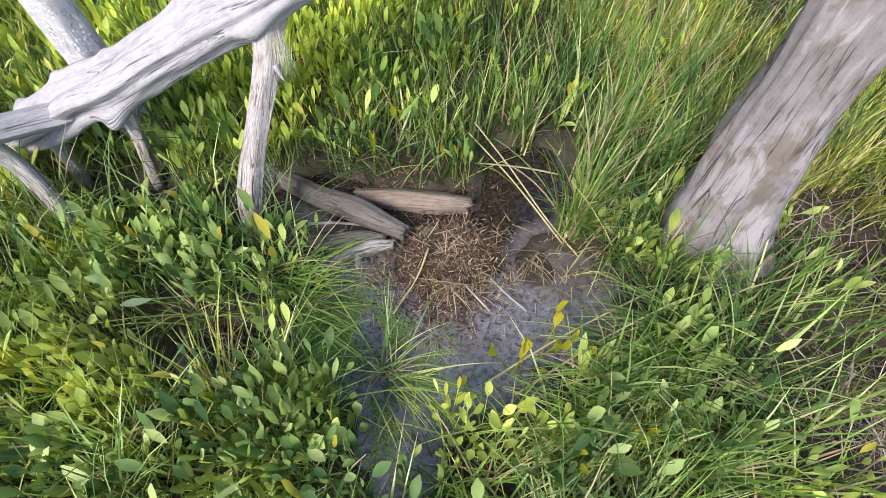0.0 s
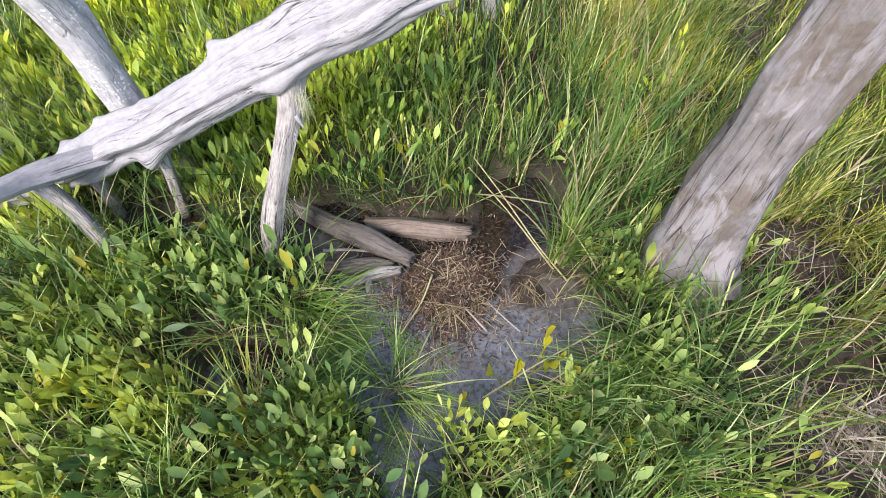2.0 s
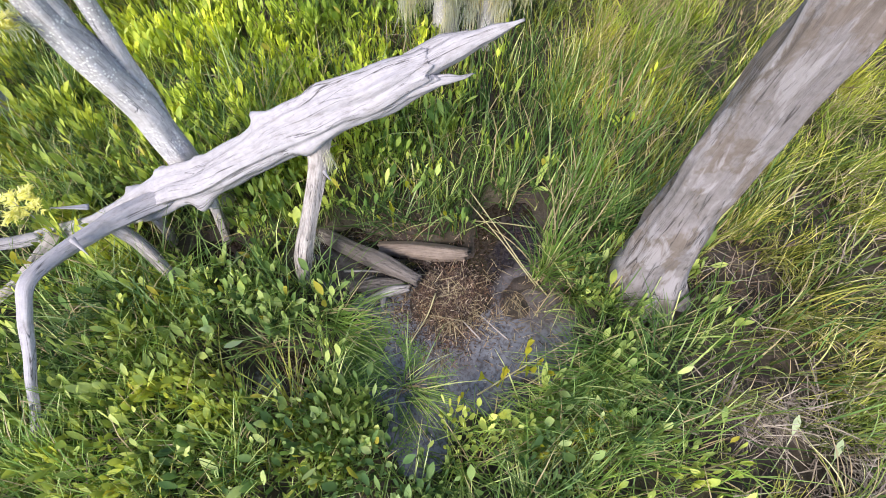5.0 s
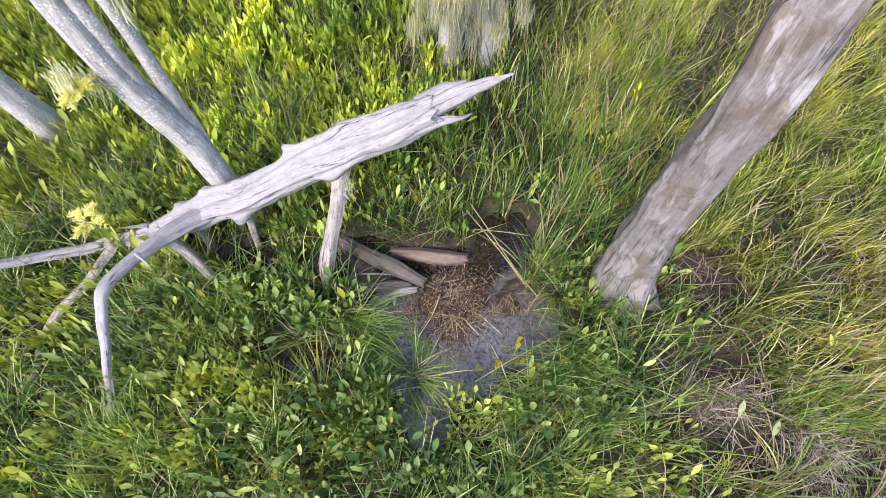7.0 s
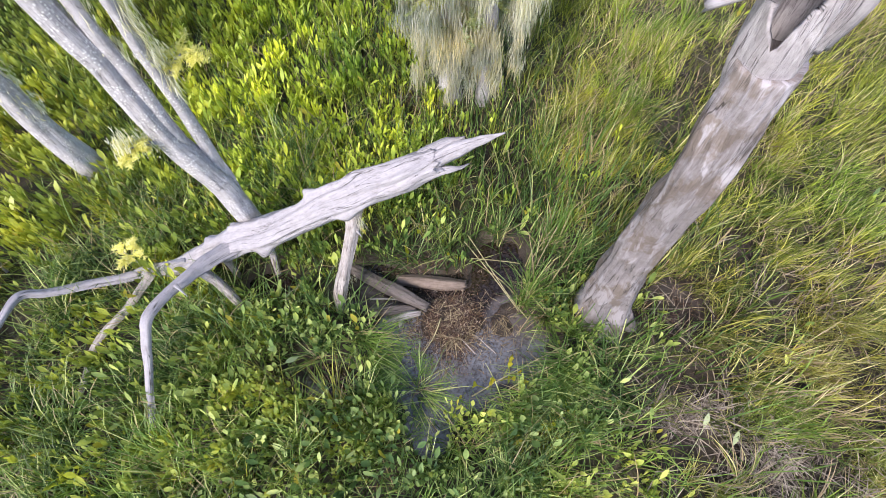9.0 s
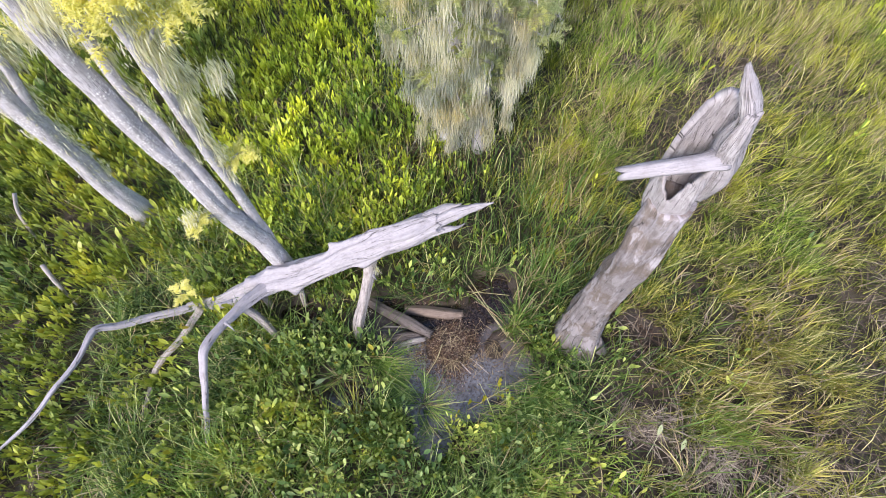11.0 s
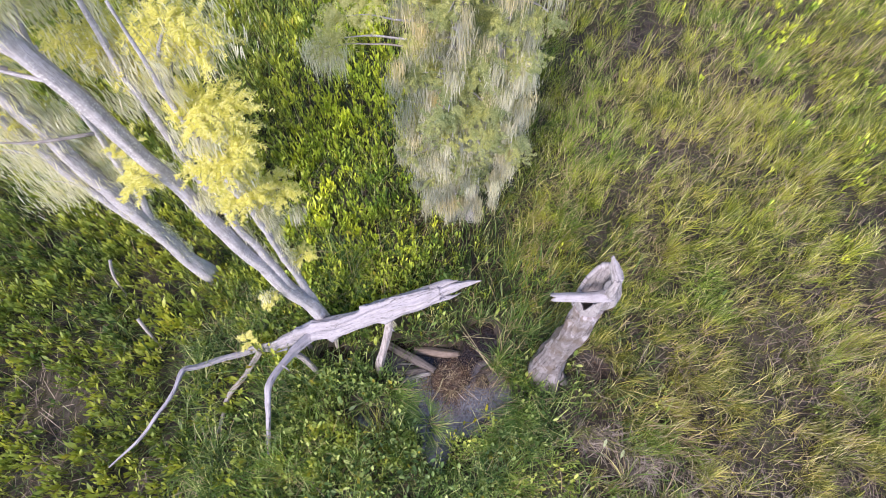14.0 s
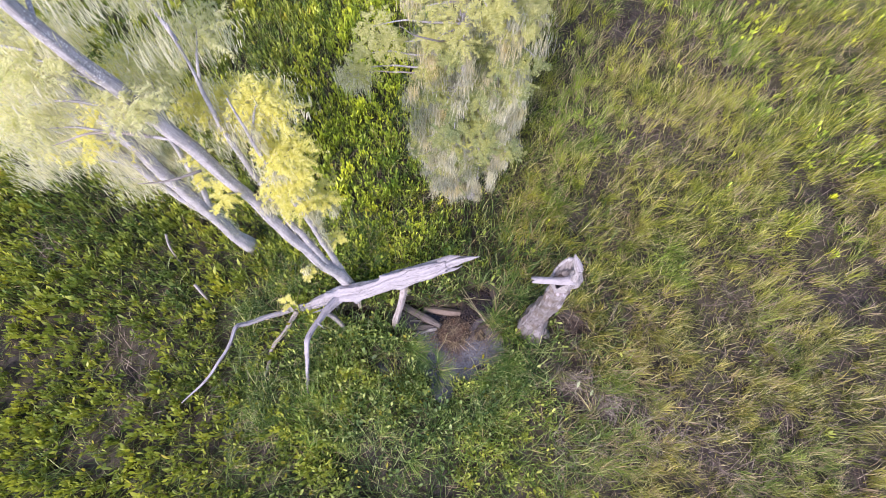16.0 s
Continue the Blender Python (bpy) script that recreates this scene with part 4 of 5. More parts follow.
C2 = [(-4.55, 4.1, 4.0, 0.24, 500), (-4.45, 4.2, 4.6, 0.22, 400), (-5.3, 4.2, 5.2, 0.3, 500), (-5.0, 4.0, 6.3, 0.34, 600), (-5.6, 4.2, 6.6, 0.36, 600), (-6.1, 4.1, 5.9, 0.34, 500), (-4.7, 4.5, 6.0, 0.3, 500), (-5.5, 4.6, 7.6, 0.4, 700), (-6.3, 4.2, 4.6, 0.3, 350), (-5.6, 4.0, 5.6, 0.34, 600), (-6.0, 4.3, 6.8, 0.38, 600), (-6.6, 4.2, 6.0, 0.36, 600), (-5.2, 4.5, 6.9, 0.36, 600), (-6.6, 4.2, 5.0, 0.3, 400), (-7.0, 4.3, 5.5, 0.34, 500)]
MO2 = [(-4.6, 4.3, 4.6, 200, 1.0, 0.12), (-4.95, 4.25, 4.6, 200, 1.1, 0.12), (-4.8, 4.25, 3.6, 160, 0.8, 0.09), (-4.25, 4.2, 3.95, 200, 0.85, 0.11), (-7.0, 4.2, 4.5, 200, 1.1, 0.3), (-7.6, 4.3, 4.0, 160, 0.9, 0.25), (-5.0, 4.2, 4.0, 90, 1.0, 0.12), (-5.3, 4.1, 4.2, 110, 1.2, 0.15), (-5.9, 4.3, 3.4, 170, 0.9, 0.22), (-6.3, 4.4, 3.3, 170, 0.9, 0.26), (-6.9, 4.4, 4.0, 130, 0.8, 0.22), (-4.68, 4.2, 4.2, 70, 0.9, 0.1),
       (-5.5, 4.1, 5.2, 130, 1.2, 0.22), (-5.0, 4.3, 5.2, 100, 1.2, 0.14), (-6.2, 4.1, 5.4, 110, 1.0, 0.2), (-4.6, 4.35, 5.4, 60, 0.9, 0.08), (-5.05, 4.22, 3.0, 60, 0.8, 0.10)]
MO2 += [(-5.6, 4.3, 4.6, 260, 1.1, 0.20), (-6.0, 4.35, 4.2, 260, 1.0, 0.24), (-5.3, 4.3, 5.8, 240, 1.0, 0.18), (-5.9, 4.4, 5.6, 240, 1.1, 0.22), (-6.6, 4.4, 4.9, 240, 1.1, 0.26)]
for i in range(22):
    x_, y_, z_ = near_on(spline(S2[0][0], S2[0][1], 0.1)[0], 1.5 + 0.22 * i)
    MO2.append((x_ + 0.03, y_ + 0.04, z_, 70, 0.55 + 0.03 * i, 0.075))
    x_, y_, z_ = near_on(spline(S2[1][0], S2[1][1], 0.1)[0], 2.4 + 0.22 * i)
    MO2.append((x_ + 0.02, y_ + 0.05, z_, 60, 0.55 + 0.03 * i, 0.075))
cypress("grey cypress with shaggy hanging moss and sparse sprays", S2, C2, MO2, rt, M_CYP, 300, thick=1.6,
        twigs=[[(-5.2, 4.15, 3.2), (-5.7, 4.2, 3.5), (-6.3, 4.4, 3.4)], [(-5.4, 4.1, 4.5), (-6.2, 4.2, 4.4), (-7.1, 4.35, 4.0)], [(-5.5, 4.12, 5.0), (-6.9, 4.25, 4.4), (-8.2, 4.3, 3.0)]])

# the moss-draped tree further back
S3 = [([(0.02, 5.60, -0.05), (0.0, 5.6, 0.4), (0.0, 5.6, 1.5), (0.05, 5.62, 3.0), (0.08, 5.65, 5.0), (0.0, 5.7, 7.0), (0.0, 5.7, 8.6)], [0.2, 0.15, 0.13, 0.11, 0.09, 0.05, 0.015], M_BARK),
      ([(0.52, 5.50, -0.05), (0.50, 5.5, 0.6), (0.52, 5.55, 1.8), (0.6, 5.65, 3.4), (0.7, 5.7, 5.2), (0.75, 5.7, 6.6)], [0.12, 0.10, 0.085, 0.07, 0.045, 0.012], M_BARK)]
C3, MO3 = [], []
for i in range(185):
    z_ = 1.7 + 6.2 * rt.random()
    rad = (1.15 if z_ > 2.8 else 0.55 + 0.45 * (z_ - 1.7)) * (1.0 if z_ < 5.8 else max(0.35, 1 - 0.28 * (z_ - 5.8)))
    a_, d_ = rt.uniform(0, 6.28), math.sqrt(rt.random())
    C3.append((0.18 + rad * d_ * math.cos(a_), 5.65 + 0.95 * rad * d_ * math.sin(a_), z_, rt.uniform(0.20, 0.32), int(rt.uniform(260, 480) * (1.0 if z_ > 3.4 else 0.6))))
for i in range(270):
    z_ = 1.3 + 5.6 * rt.random() ** 1.2
    rad = 1.1 if z_ > 2.4 else 0.62 + 0.40 * (z_ - 1.2)
    a_, d_ = rt.uniform(0, 6.28), math.sqrt(rt.random())
    MO3.append((0.15 + rad * d_ * math.cos(a_), 5.6 + 0.9 * rad * d_ * math.sin(a_), z_, int(rt.uniform(50, 100)), rt.uniform(0.3, 0.75), rt.uniform(0.04, 0.12)))
for i in range(60):
    z_ = rt.uniform(0.7, 2.0)
    a_, d_ = rt.uniform(0, 6.28), 0.72 * math.sqrt(rt.random())
    MO3.append((0.22 + d_ * math.cos(a_), 5.5 + 0.8 * d_ * math.sin(a_), z_, int(rt.uniform(25, 50)), rt.uniform(0.4, 0.9), rt.uniform(0.03, 0.07)))
C3 += [(-1.45, 5.55, 5.5, 0.34, 700), (-1.75, 5.5, 5.2, 0.26, 450), (-1.1, 5.45, 5.9, 0.34, 700), (-1.3, 5.3, 6.4, 0.3, 500)]
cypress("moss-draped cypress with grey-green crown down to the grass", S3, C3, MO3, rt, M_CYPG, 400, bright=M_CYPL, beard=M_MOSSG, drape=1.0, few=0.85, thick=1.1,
        twigs=[[(0.1, 5.6, 4.6), (-0.9, 5.5, 5.1), (-1.95, 5.55, 4.95)], [(0.6, 5.6, 3.2), (1.0, 5.3, 3.3), (1.35, 5.2, 3.1)], [(0.0, 5.6, 5.8), (-0.5, 5.0, 6.5), (-0.87, 4.72, 7.0)]])

stuff("spanish_moss", [moss_set(p_, 60, 0.7, 0.07, rt) for p_ in [(0.18 + 0.95 * math.cos(a_), 5.6 + 0.85 * math.sin(a_), z_) for a_, z_ in zip(rt.uniform(3.0, 6.4, 26), rt.uniform(1.9, 5.6, 26))] + [(-1.95, 5.55, 4.95), (-1.78, 5.5, 4.95), (-1.6, 5.5, 5.0), (-2.05, 5.6, 5.0), (-1.85, 5.62, 5.1)]],
      M_MOSS_LIT, "white beards of moss hanging from the cypress branches", "moss")

# wisps of moss caught on the propping limb
stuff("limb_moss", [moss_set((-1.04, 2.70, 1.24), 40, 0.30, 0.03, rt, 0.4), moss_set((-1.25, 2.34, 0.62), 60, 0.30, 0.05, rt, 0.35), moss_set((-1.32, 2.22, 0.45), 60, 0.26, 0.05, rt, 0.35)], M_MOSS_LIT, "thin pale moss wisps caught on the propping limb", "moss")

# a yellow-green sprig growing on the fallen trunk
sprig = thing("cypress_seedling", "small yellow-green seedling beside the fallen trunk", "seedling")
part("stem", stem("stem", [(-3.70, 2.55, 0.05), (-3.74, 2.52, 0.4), (-3.78, 2.52, 0.85)], [0.008, 0.007, 0.003], M_TWIG, 8, 0.05, 0.1, seed=500), sprig)
v, q = frond_set((-3.78, 2.54, 0.78), np.array((0.14, 0.14, 0.12)), 260, rt, 0.06)
part("leaves", mesh_np("leaves", v, q, M_CYP), sprig)


# ---------------------------------------------------------------- plants
def leafy(x, y):
    """Share of broad leaves against grass over the ground."""
    edge = np.where(y > 2.35, np.interp(y, [2.4, 4.0, 6.0], [0.25, 0.1, -0.4]), 2.0)
    soft = np.where(y > 2.35, 0.55, 0.6)
    f = 1 / (1 + np.exp(np.clip((x - edge + 0.35 * patchy(x, y, 0.8, 5)) / soft * 2.2, -40, 40)))
    f = np.where((x > 8) & (y > 6), np.maximum(f, 0.08), f)
    f = f * (1 - 0.32 / (1 + np.exp(np.clip(-(x - 0.95) * 6, -40, 40))) * (y < 1.9))
    return np.clip(0.005 + 0.995 * f, 0, 1)


def scatter(density, box, rng, per):
    """Places in a box (x0, y0, x1, y1), thinned by density(x, y) out of per to the square metre."""
    x0, y0, x1, y1 = box
    n_ = int((x1 - x0) * (y1 - y0) * per)
    x_, y_ = rng.uniform(x0, x1, n_), rng.uniform(y0, y1, n_)
    keep = rng.random(n_) * per < density(x_, y_)
    return x_[keep], y_[keep]


def bare(x, y):
    """0 on open water and other bare spots, 1 on overgrown ground."""
    k_ = np.clip(-(wet(x, y, POOLS[:4]) - 0.01) * 9, 0, 1) * (1 - 0.55 * np.clip((wet(x, y, POOLS[4:]) + 0.02) * 9, 0, 1)) * np.clip(-(wet(x, y, HOLES) - 0.02) * 6 + 0.1, 0, 1)
    for tx, ty, tr_ in ((1.89, 2.06, 0.36), (-2.38, 3.05, 0.2), (-4.9, 4.1, 0.24), (0.02, 5.6, 0.2), (0.5, 5.5, 0.14)):
        k_ = k_ * (np.hypot(x - tx, y - ty) > tr_)
    k_ = k_ * (1 - 0.8 * np.exp(-((x - 2.70) / 0.46) ** 2 - ((y - 0.74) / 0.34) ** 2)) * (1 - 0.8 * np.exp(-((x - 3.42) / 0.42) ** 2 - ((y - 0.24) / 0.28) ** 2))
    return k_


# worn patches of dead growth: x, y, radius
WORN = [(-4.99, 0.14, 0.5), (-2.59, 0.42, 0.35), (-7.2, 0.6, 0.5), (-7.6, 1.8, 0.5), (-4.3, -0.2, 0.45), (2.58, 0.91, 0.4), (3.5, 0.1, 0.4), (7.3, 0.0, 0.6), (7.8, 2.0, 0.6),
        (6.5, 2.3, 0.6), (5.0, 0.3, 0.45), (5.7, -0.9, 0.6), (5.6, 7.1, 0.9), (7.6, 9.2, 0.5), (4.8, 6.75, 0.6), (-3.05, 6.2, 0.4), (-10.0, 4.0, 0.5), (3.0, 3.4, 0.35), (4.0, 2.2, 0.4), (3.2, 4.9, 0.4), (-1.1, 4.9, 0.35), (-0.5, 5.3, 0.35), (-1.8, 5.9, 0.35), (-3.6, 3.6, 0.3)]


def thin(x, y):
    k_ = np.ones(np.shape(x))
    for wx, wy, wr in WORN:
        k_ = k_ * (1 - 0.75 * np.exp(-((x - wx) ** 2 + (y - wy) ** 2) / (wr * wr)))
    return k_


NEAR = (-5.0, -1.0, 4.0, 5.2)


def inside(x, y, b_):
    return (x > b_[0]) & (x < b_[2]) & (y > b_[1]) & (y < b_[3])


def leaf_bed(box, per, fine, skip, rng, big=1.0):
    """Rosettes of upright leaves, each plant with its own height and spread."""
    cx, cy = scatter(lambda a_, b_: per * leafy(a_, b_) * bare(a_, b_) * np.clip(np.where(b_ > 3.2, 0.95, 0.72) + np.where(b_ > 3.2, 0.5, 0.75) * patchy(a_, b_, 2.2, 7), 0.08, 1.0) * (0.6 + 0.4 * thin(a_, b_)) * (~skip(a_, b_)), box, rng, per)
    num = rng.integers(4, 11, len(cx)) + (cy > 3.2)
    k_ = np.repeat(np.arange(len(cx)), num)
    n_ = len(k_)
    tall = np.clip(0.25 + 0.08 * patchy(cx, cy, 0.7, 8) + 0.09 * patchy(cx, cy, 2.6, 10) + rng.normal(0, 0.05, len(cx)), 0.08, 0.5) * np.where(cy > 2.6, 1.25, 1.0)
    size = np.clip(rng.normal(0.145, 0.03, len(cx)), 0.07, 0.22)
    turn = rng.uniform(0, 6.28, len(cx))
    az = turn[k_] + np.arange(n_) * 2.4 + rng.normal(0, 0.3, n_)
    x, y = cx[k_] + rng.normal(0, 0.025, n_), cy[k_] + rng.normal(0, 0.025, n_)
    b_ = np.stack([x, y, np.maximum(land(x, y), -0.03)], axis=1)
    return leaves(b_, az, tall[k_] * rng.uniform(0.6, 1.15, n_), np.abs(rng.normal(np.where(cy > 2.6, 0.17, 0.20)[k_], 0.16)), 1.12 * big * np.where(cy > 3.2, 0.88, 1.0)[k_] * size[k_] * rng.uniform(0.65, 1.15, n_), fine, rng)


rp = np.random.default_rng(31)
none = lambda a_, b_: np.zeros(np.shape(a_), bool)
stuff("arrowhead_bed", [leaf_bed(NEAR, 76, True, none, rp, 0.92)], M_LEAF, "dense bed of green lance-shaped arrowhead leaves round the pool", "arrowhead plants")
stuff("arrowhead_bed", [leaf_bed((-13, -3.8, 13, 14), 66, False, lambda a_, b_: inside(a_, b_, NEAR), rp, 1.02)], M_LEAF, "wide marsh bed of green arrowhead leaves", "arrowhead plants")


def grass(box, per, dens, rng, lo, hi, w, lean, bend, az0=None, az_spread=6.28, segs=4):
    x, y = scatter(lambda a_, b_: per * dens(a_, b_) * bare(a_, b_), box, rng, per)
    n_ = len(x)
    # blades stand in tufts
    x = x + 0.05 * np.sin(x * 37 + y * 11)
    y = y + 0.05 * np.sin(y * 41 - x * 13)
    az = rng.uniform(0, 6.28, n_) if az0 is None else az0(x, y) + rng.normal(0, az_spread, n_)
    b_ = np.stack([x, y, land(x, y) - 0.01], axis=1)
    L = rng.uniform(lo, hi, n_) * np.clip(1 + 0.25 * patchy(x, y, 0.6, 9), 0.6, 1.3)
    v_, q_, _, _ = strips(b_, az, L, np.abs(rng.normal(lean, lean * 0.7, n_)), np.abs(rng.normal(bend, bend * 0.6, n_)), w * rng.uniform(0.6, 1.4, n_), segs,
                          face=az + math.pi / 2 + rng.normal(0, 0.5, n_))
    return v_, q_


def tufts(box, per, count, dens, rng, lo, hi, w, lean, bend, az0, segs=4, spread=0.06):
    """Grass in tufts that lean one way, each blade curling over."""
    cx, cy = scatter(lambda a_, b_: per * dens(a_, b_) * bare(a_, b_), box, rng, per)
    k_ = np.repeat(np.arange(len(cx)), rng.integers(count // 2, count + count // 2, len(cx)))
    n_ = len(k_)
    size = rng.uniform(0.75, 1.2, len(cx))
    main = az0(cx, cy) + rng.normal(0, 1.25, len(cx))
    tilt = np.abs(rng.normal(lean, lean * 0.6, len(cx)))
    x, y = cx[k_] + rng.normal(0, spread, n_), cy[k_] + rng.normal(0, spread, n_)
    az = np.where(rng.random(n_) < 0.7, main[k_] + rng.normal(0, 0.5, n_), rng.uniform(0, 6.28, n_))
    b_ = np.stack([x, y, land(x, y) - 0.01], axis=1)
    v_, q_, _, _ = strips(b_, az, rng.uniform(lo, hi, n_) * size[k_], np.abs(tilt[k_] + rng.normal(0, 0.18, n_)), np.abs(rng.normal(bend, bend * 0.55, n_)), w * rng.uniform(0.6, 1.4, n_), segs,
                          face=az + math.pi / 2 + rng.normal(0, 0.4, n_))
    return v_, q_


rgz = np.random.default_rng(41)
east = lambda x, y: 1 / (1 + np.exp(np.clip(-(x - np.interp(y, [-2, 0.4, 1.5, 3.4, 4.8, 11], [2.5, 2.5, 2.4, 2.0, 1.3, 1.2])) * 3, -40, 40)))
wind = lambda x, y: 0.5 + 1.6 * patchy(x, y, 1.1, 12)
south = lambda x, y: 0.45 + 0.55 / (1 + np.exp(np.clip(-(y - 0.2) * 5, -40, 40)))
hollow = lambda x, y: np.clip(0.62 + 0.9 * patchy(x, y, 2.6, 15), 0.08, 1) * thin(x, y)
stuff("sedge_grass", [
    grass(NEAR, 270, lambda x, y: (1 - leafy(x, y)) * (1 - 0.7 * east(x, y)) * np.clip(0.8 + 0.4 * patchy(x, y, 1.5, 3), 0.1, 1), rgz, 0.5, 0.95, 0.016, 0.16, 0.45),
    grass(NEAR, 480, lambda x, y: leafy(x, y) * south(x, y) * np.clip(0.6 + 0.6 * patchy(x, y, 1.1, 6), 0.10, 1), rgz, 0.40, 0.90, 0.0125, 0.45, 0.9, segs=3),
    tufts(NEAR, 8, 30, lambda x, y: leafy(x, y) * south(x, y) * np.clip(0.5 + 0.8 * patchy(x, y, 1.1, 6), 0.02, 1), rgz, 0.40, 0.85, 0.0125, 0.6, 0.8, wind, 4, 0.05),
    grass((-13, 5.2, 3.5, 14), 260, lambda x, y: (0.45 + 0.55 * (1 - leafy(x, y))) * (1 - east(x, y)), rgz, 0.40, 0.80, 0.012, 0.3, 0.7, segs=3),
    grass((-13, -5, -5, 5.2), 200, lambda x, y: np.clip(0.6 + 0.6 * patchy(x, y, 0.9, 6), 0.05, 1), rgz, 0.3, 0.7, 0.013, 0.4, 0.9, segs=2),
    grass((-5, -5, 2.8, -1), 240, lambda x, y: np.clip(0.6 + 0.6 * patchy(x, y, 1.1, 6), 0.05, 1), rgz, 0.3, 0.75, 0.012, 0.4, 0.9, segs=2),
], M_SEDGE, "tall green sedge blades standing among the leaves", "grass")
stuff("meadow_grass", [
    tufts((0.4, -5, 8.5, 10), 26, 34, lambda x, y: east(x, y) * hollow(x, y), rgz, 0.28, 0.58, 0.0105, 0.26, 0.65, wind, 2, 0.055),
    grass((0.4, -5, 8.5, 10), 170, lambda x, y: east(x, y) * thin(x, y), rgz, 0.28, 0.60, 0.0105, 0.30, 0.65, wind, 2.2, segs=2),
    grass((-4, 3.0, 2.6, 8), 230, lambda x, y: (1 - 0.5 * east(x, y)) * ((x < 0.2) | (y > 4.4)) * np.clip(0.35 + 0.9 * patchy(x, y, 1.3, 4), 0.05, 1), rgz, 0.35, 0.75, 0.012, 0.35, 0.8, segs=3),
    tufts((8.5, -5, 14, 14), 24, 26, lambda x, y: hollow(x, y), rgz, 0.32, 0.65, 0.013, 0.28, 0.7, wind, 2, 0.07),
    tufts((1.2, 10, 8.5, 14), 20, 26, lambda x, y: east(x, y) * hollow(x, y), rgz, 0.32, 0.65, 0.013, 0.28, 0.7, wind, 2, 0.07),
], M_MEADOW, "tall yellow-green marsh grass bending over in tufts", "grass")
x, y = scatter(lambda a_, b_: 110 * np.clip(east(a_, b_) * np.clip(0.12 + 0.08 * (a_ - 2.5), 0.12, 0.42) + (1 - thin(a_, b_)), 0, 1) * bare(a_, b_), (-11, -3, 14, 14), rgz, 110)
b = np.stack([x, y, land(x, y) + rgz.uniform(0.03, 0.28, len(x))], axis=1)
v, q, _, _ = strips(b, rgz.uniform(0, 6.28, len(x)), rgz.uniform(0.15, 0.5, len(x)), rgz.normal(1.3, 0.25, len(x)), rgz.normal(0.2, 0.2, len(x)), rgz.uniform(0.005, 0.012, len(x)), 2, profile=(1, 1, 0.4))
stuff("dry_thatch", [(v, q)], M_THATCH, "dead brown straw caught low in the marsh growth", "straw")


stuff("low_growth", [
    grass((0.4, -4, 14, 13), 190, lambda x, y: east(x, y), rgz, 0.12, 0.32, 0.013, 0.5, 0.8, segs=1),
    grass((-12, -4, 2.4, 13), 190, lambda x, y: (1 - east(x, y)) * (1 - 0.6 * inside(x, y, NEAR) * (y < 3.2)), rgz, 0.12, 0.34, 0.015, 0.5, 0.8, segs=1),
], M_UNDER, "low dull green growth between the taller plants", "grass")

# the marsh going on beyond
n = 340000
x, y = rgz.uniform(-46, 46, n), rgz.uniform(-40, 48, n)
out = np.maximum(np.maximum(-12.5 - x, x - 13.5), np.maximum(-4.5 - y, y - 13.5))
ok = (out > 0) & (rgz.random(n) < 0.55 * np.exp(-np.clip(out, 0, 99) / 9.0))
x, y = x[ok], y[ok]
b = np.stack([x, y, land(x, y) - 0.02], axis=1)
v, q, _, _ = strips(b, rgz.uniform(0, 6.28, len(x)), rgz.uniform(0.5, 1.0, len(x)), np.abs(rgz.normal(0.3, 0.2, len(x))), rgz.uniform(0.4, 1.0, len(x)), rgz.uniform(0.03, 0.06, len(x)), 2)
stuff("far_marsh_grass", [(v, q)], M_MEADOW, "yellow-green marsh grass stretching away all round", "grass")


# sedge tussocks round the pool, blade by blade
def blade_mesh(lean, bend, w, mat):
    v_, q_, _, _ = strips(np.zeros((1, 3)), np.zeros(1), np.ones(1), np.array([lean]), np.array([bend]), np.array([w]), 8)
    return mesh_np("blade", v_, q_, mat)


BENDS = (0.2, 0.55, 0.9, 1.3)
BLADES = {m_: [blade_mesh(0.0, b_, 0.012, m_) for b_ in BENDS] for m_ in (M_SEDGE, M_STRAW, M_MEADOW, M_YSEDGE)}


def tussock(at, n_, lo, hi, w, lean, bend, az, spread, label, rng, mat=M_SEDGE, dry=0):
    t_ = thing("sedge_tussock", label, "sedge", "tussocks by the pool", at)
    for i in range(n_ + dry):
        dead = i >= n_
        pick = int(np.argmin([abs(c_ - abs(rng.normal(bend, 0.35))) for c_ in BENDS]))
        bl = part("blade", BLADES[M_STRAW if dead else mat][pick], t_)
        L = rng.uniform(lo, hi) * (0.7 if dead else 1.0)
        bl.location = (rng.normal(0, 0.045), rng.normal(0, 0.045), 0)
        bl.rotation_euler = (0, abs(rng.normal(lean, 0.22)), az + rng.normal(0, spread))
        bl.scale = (L, w / 0.009 * rng.uniform(0.6, 1.3), L)
    return t_


ru = np.random.default_rng(51)
G = lambda x_, y_: (x_, y_, float(max(land(np.array(x_), np.array(y_)), -0.04)))
tussock(G(-0.39, 1.14), 44, 0.35, 0.75, 0.007, 0.6, 0.9, 0.0, 2.0, "green sedge tussock fanning out over the pool", ru, dry=10)
tussock(G(-0.36, 1.06), 32, 0.4, 0.7, 0.007, 0.9, 0.7, -0.5, 0.45, "pale green sedge blades bent over the water", ru)
tussock(G(0.92, 2.18), 60, 0.6, 1.0, 0.011, 0.12, 0.5, 0.6, 2.0, "tall green sedge tussock standing in the pool", ru, dry=12)
tussock(G(1.02, 2.36), 60, 0.6, 1.0, 0.011, 0.15, 0.5, 0.6, 2.0, "tall green sedge tussock standing in the pool", ru, dry=8)
tussock(G(0.64, 3.10), 50, 0.5, 0.9, 0.010, 0.2, 0.6, 1.2, 2.0, "green sedge tussock with brown base by the pool", ru, dry=18)
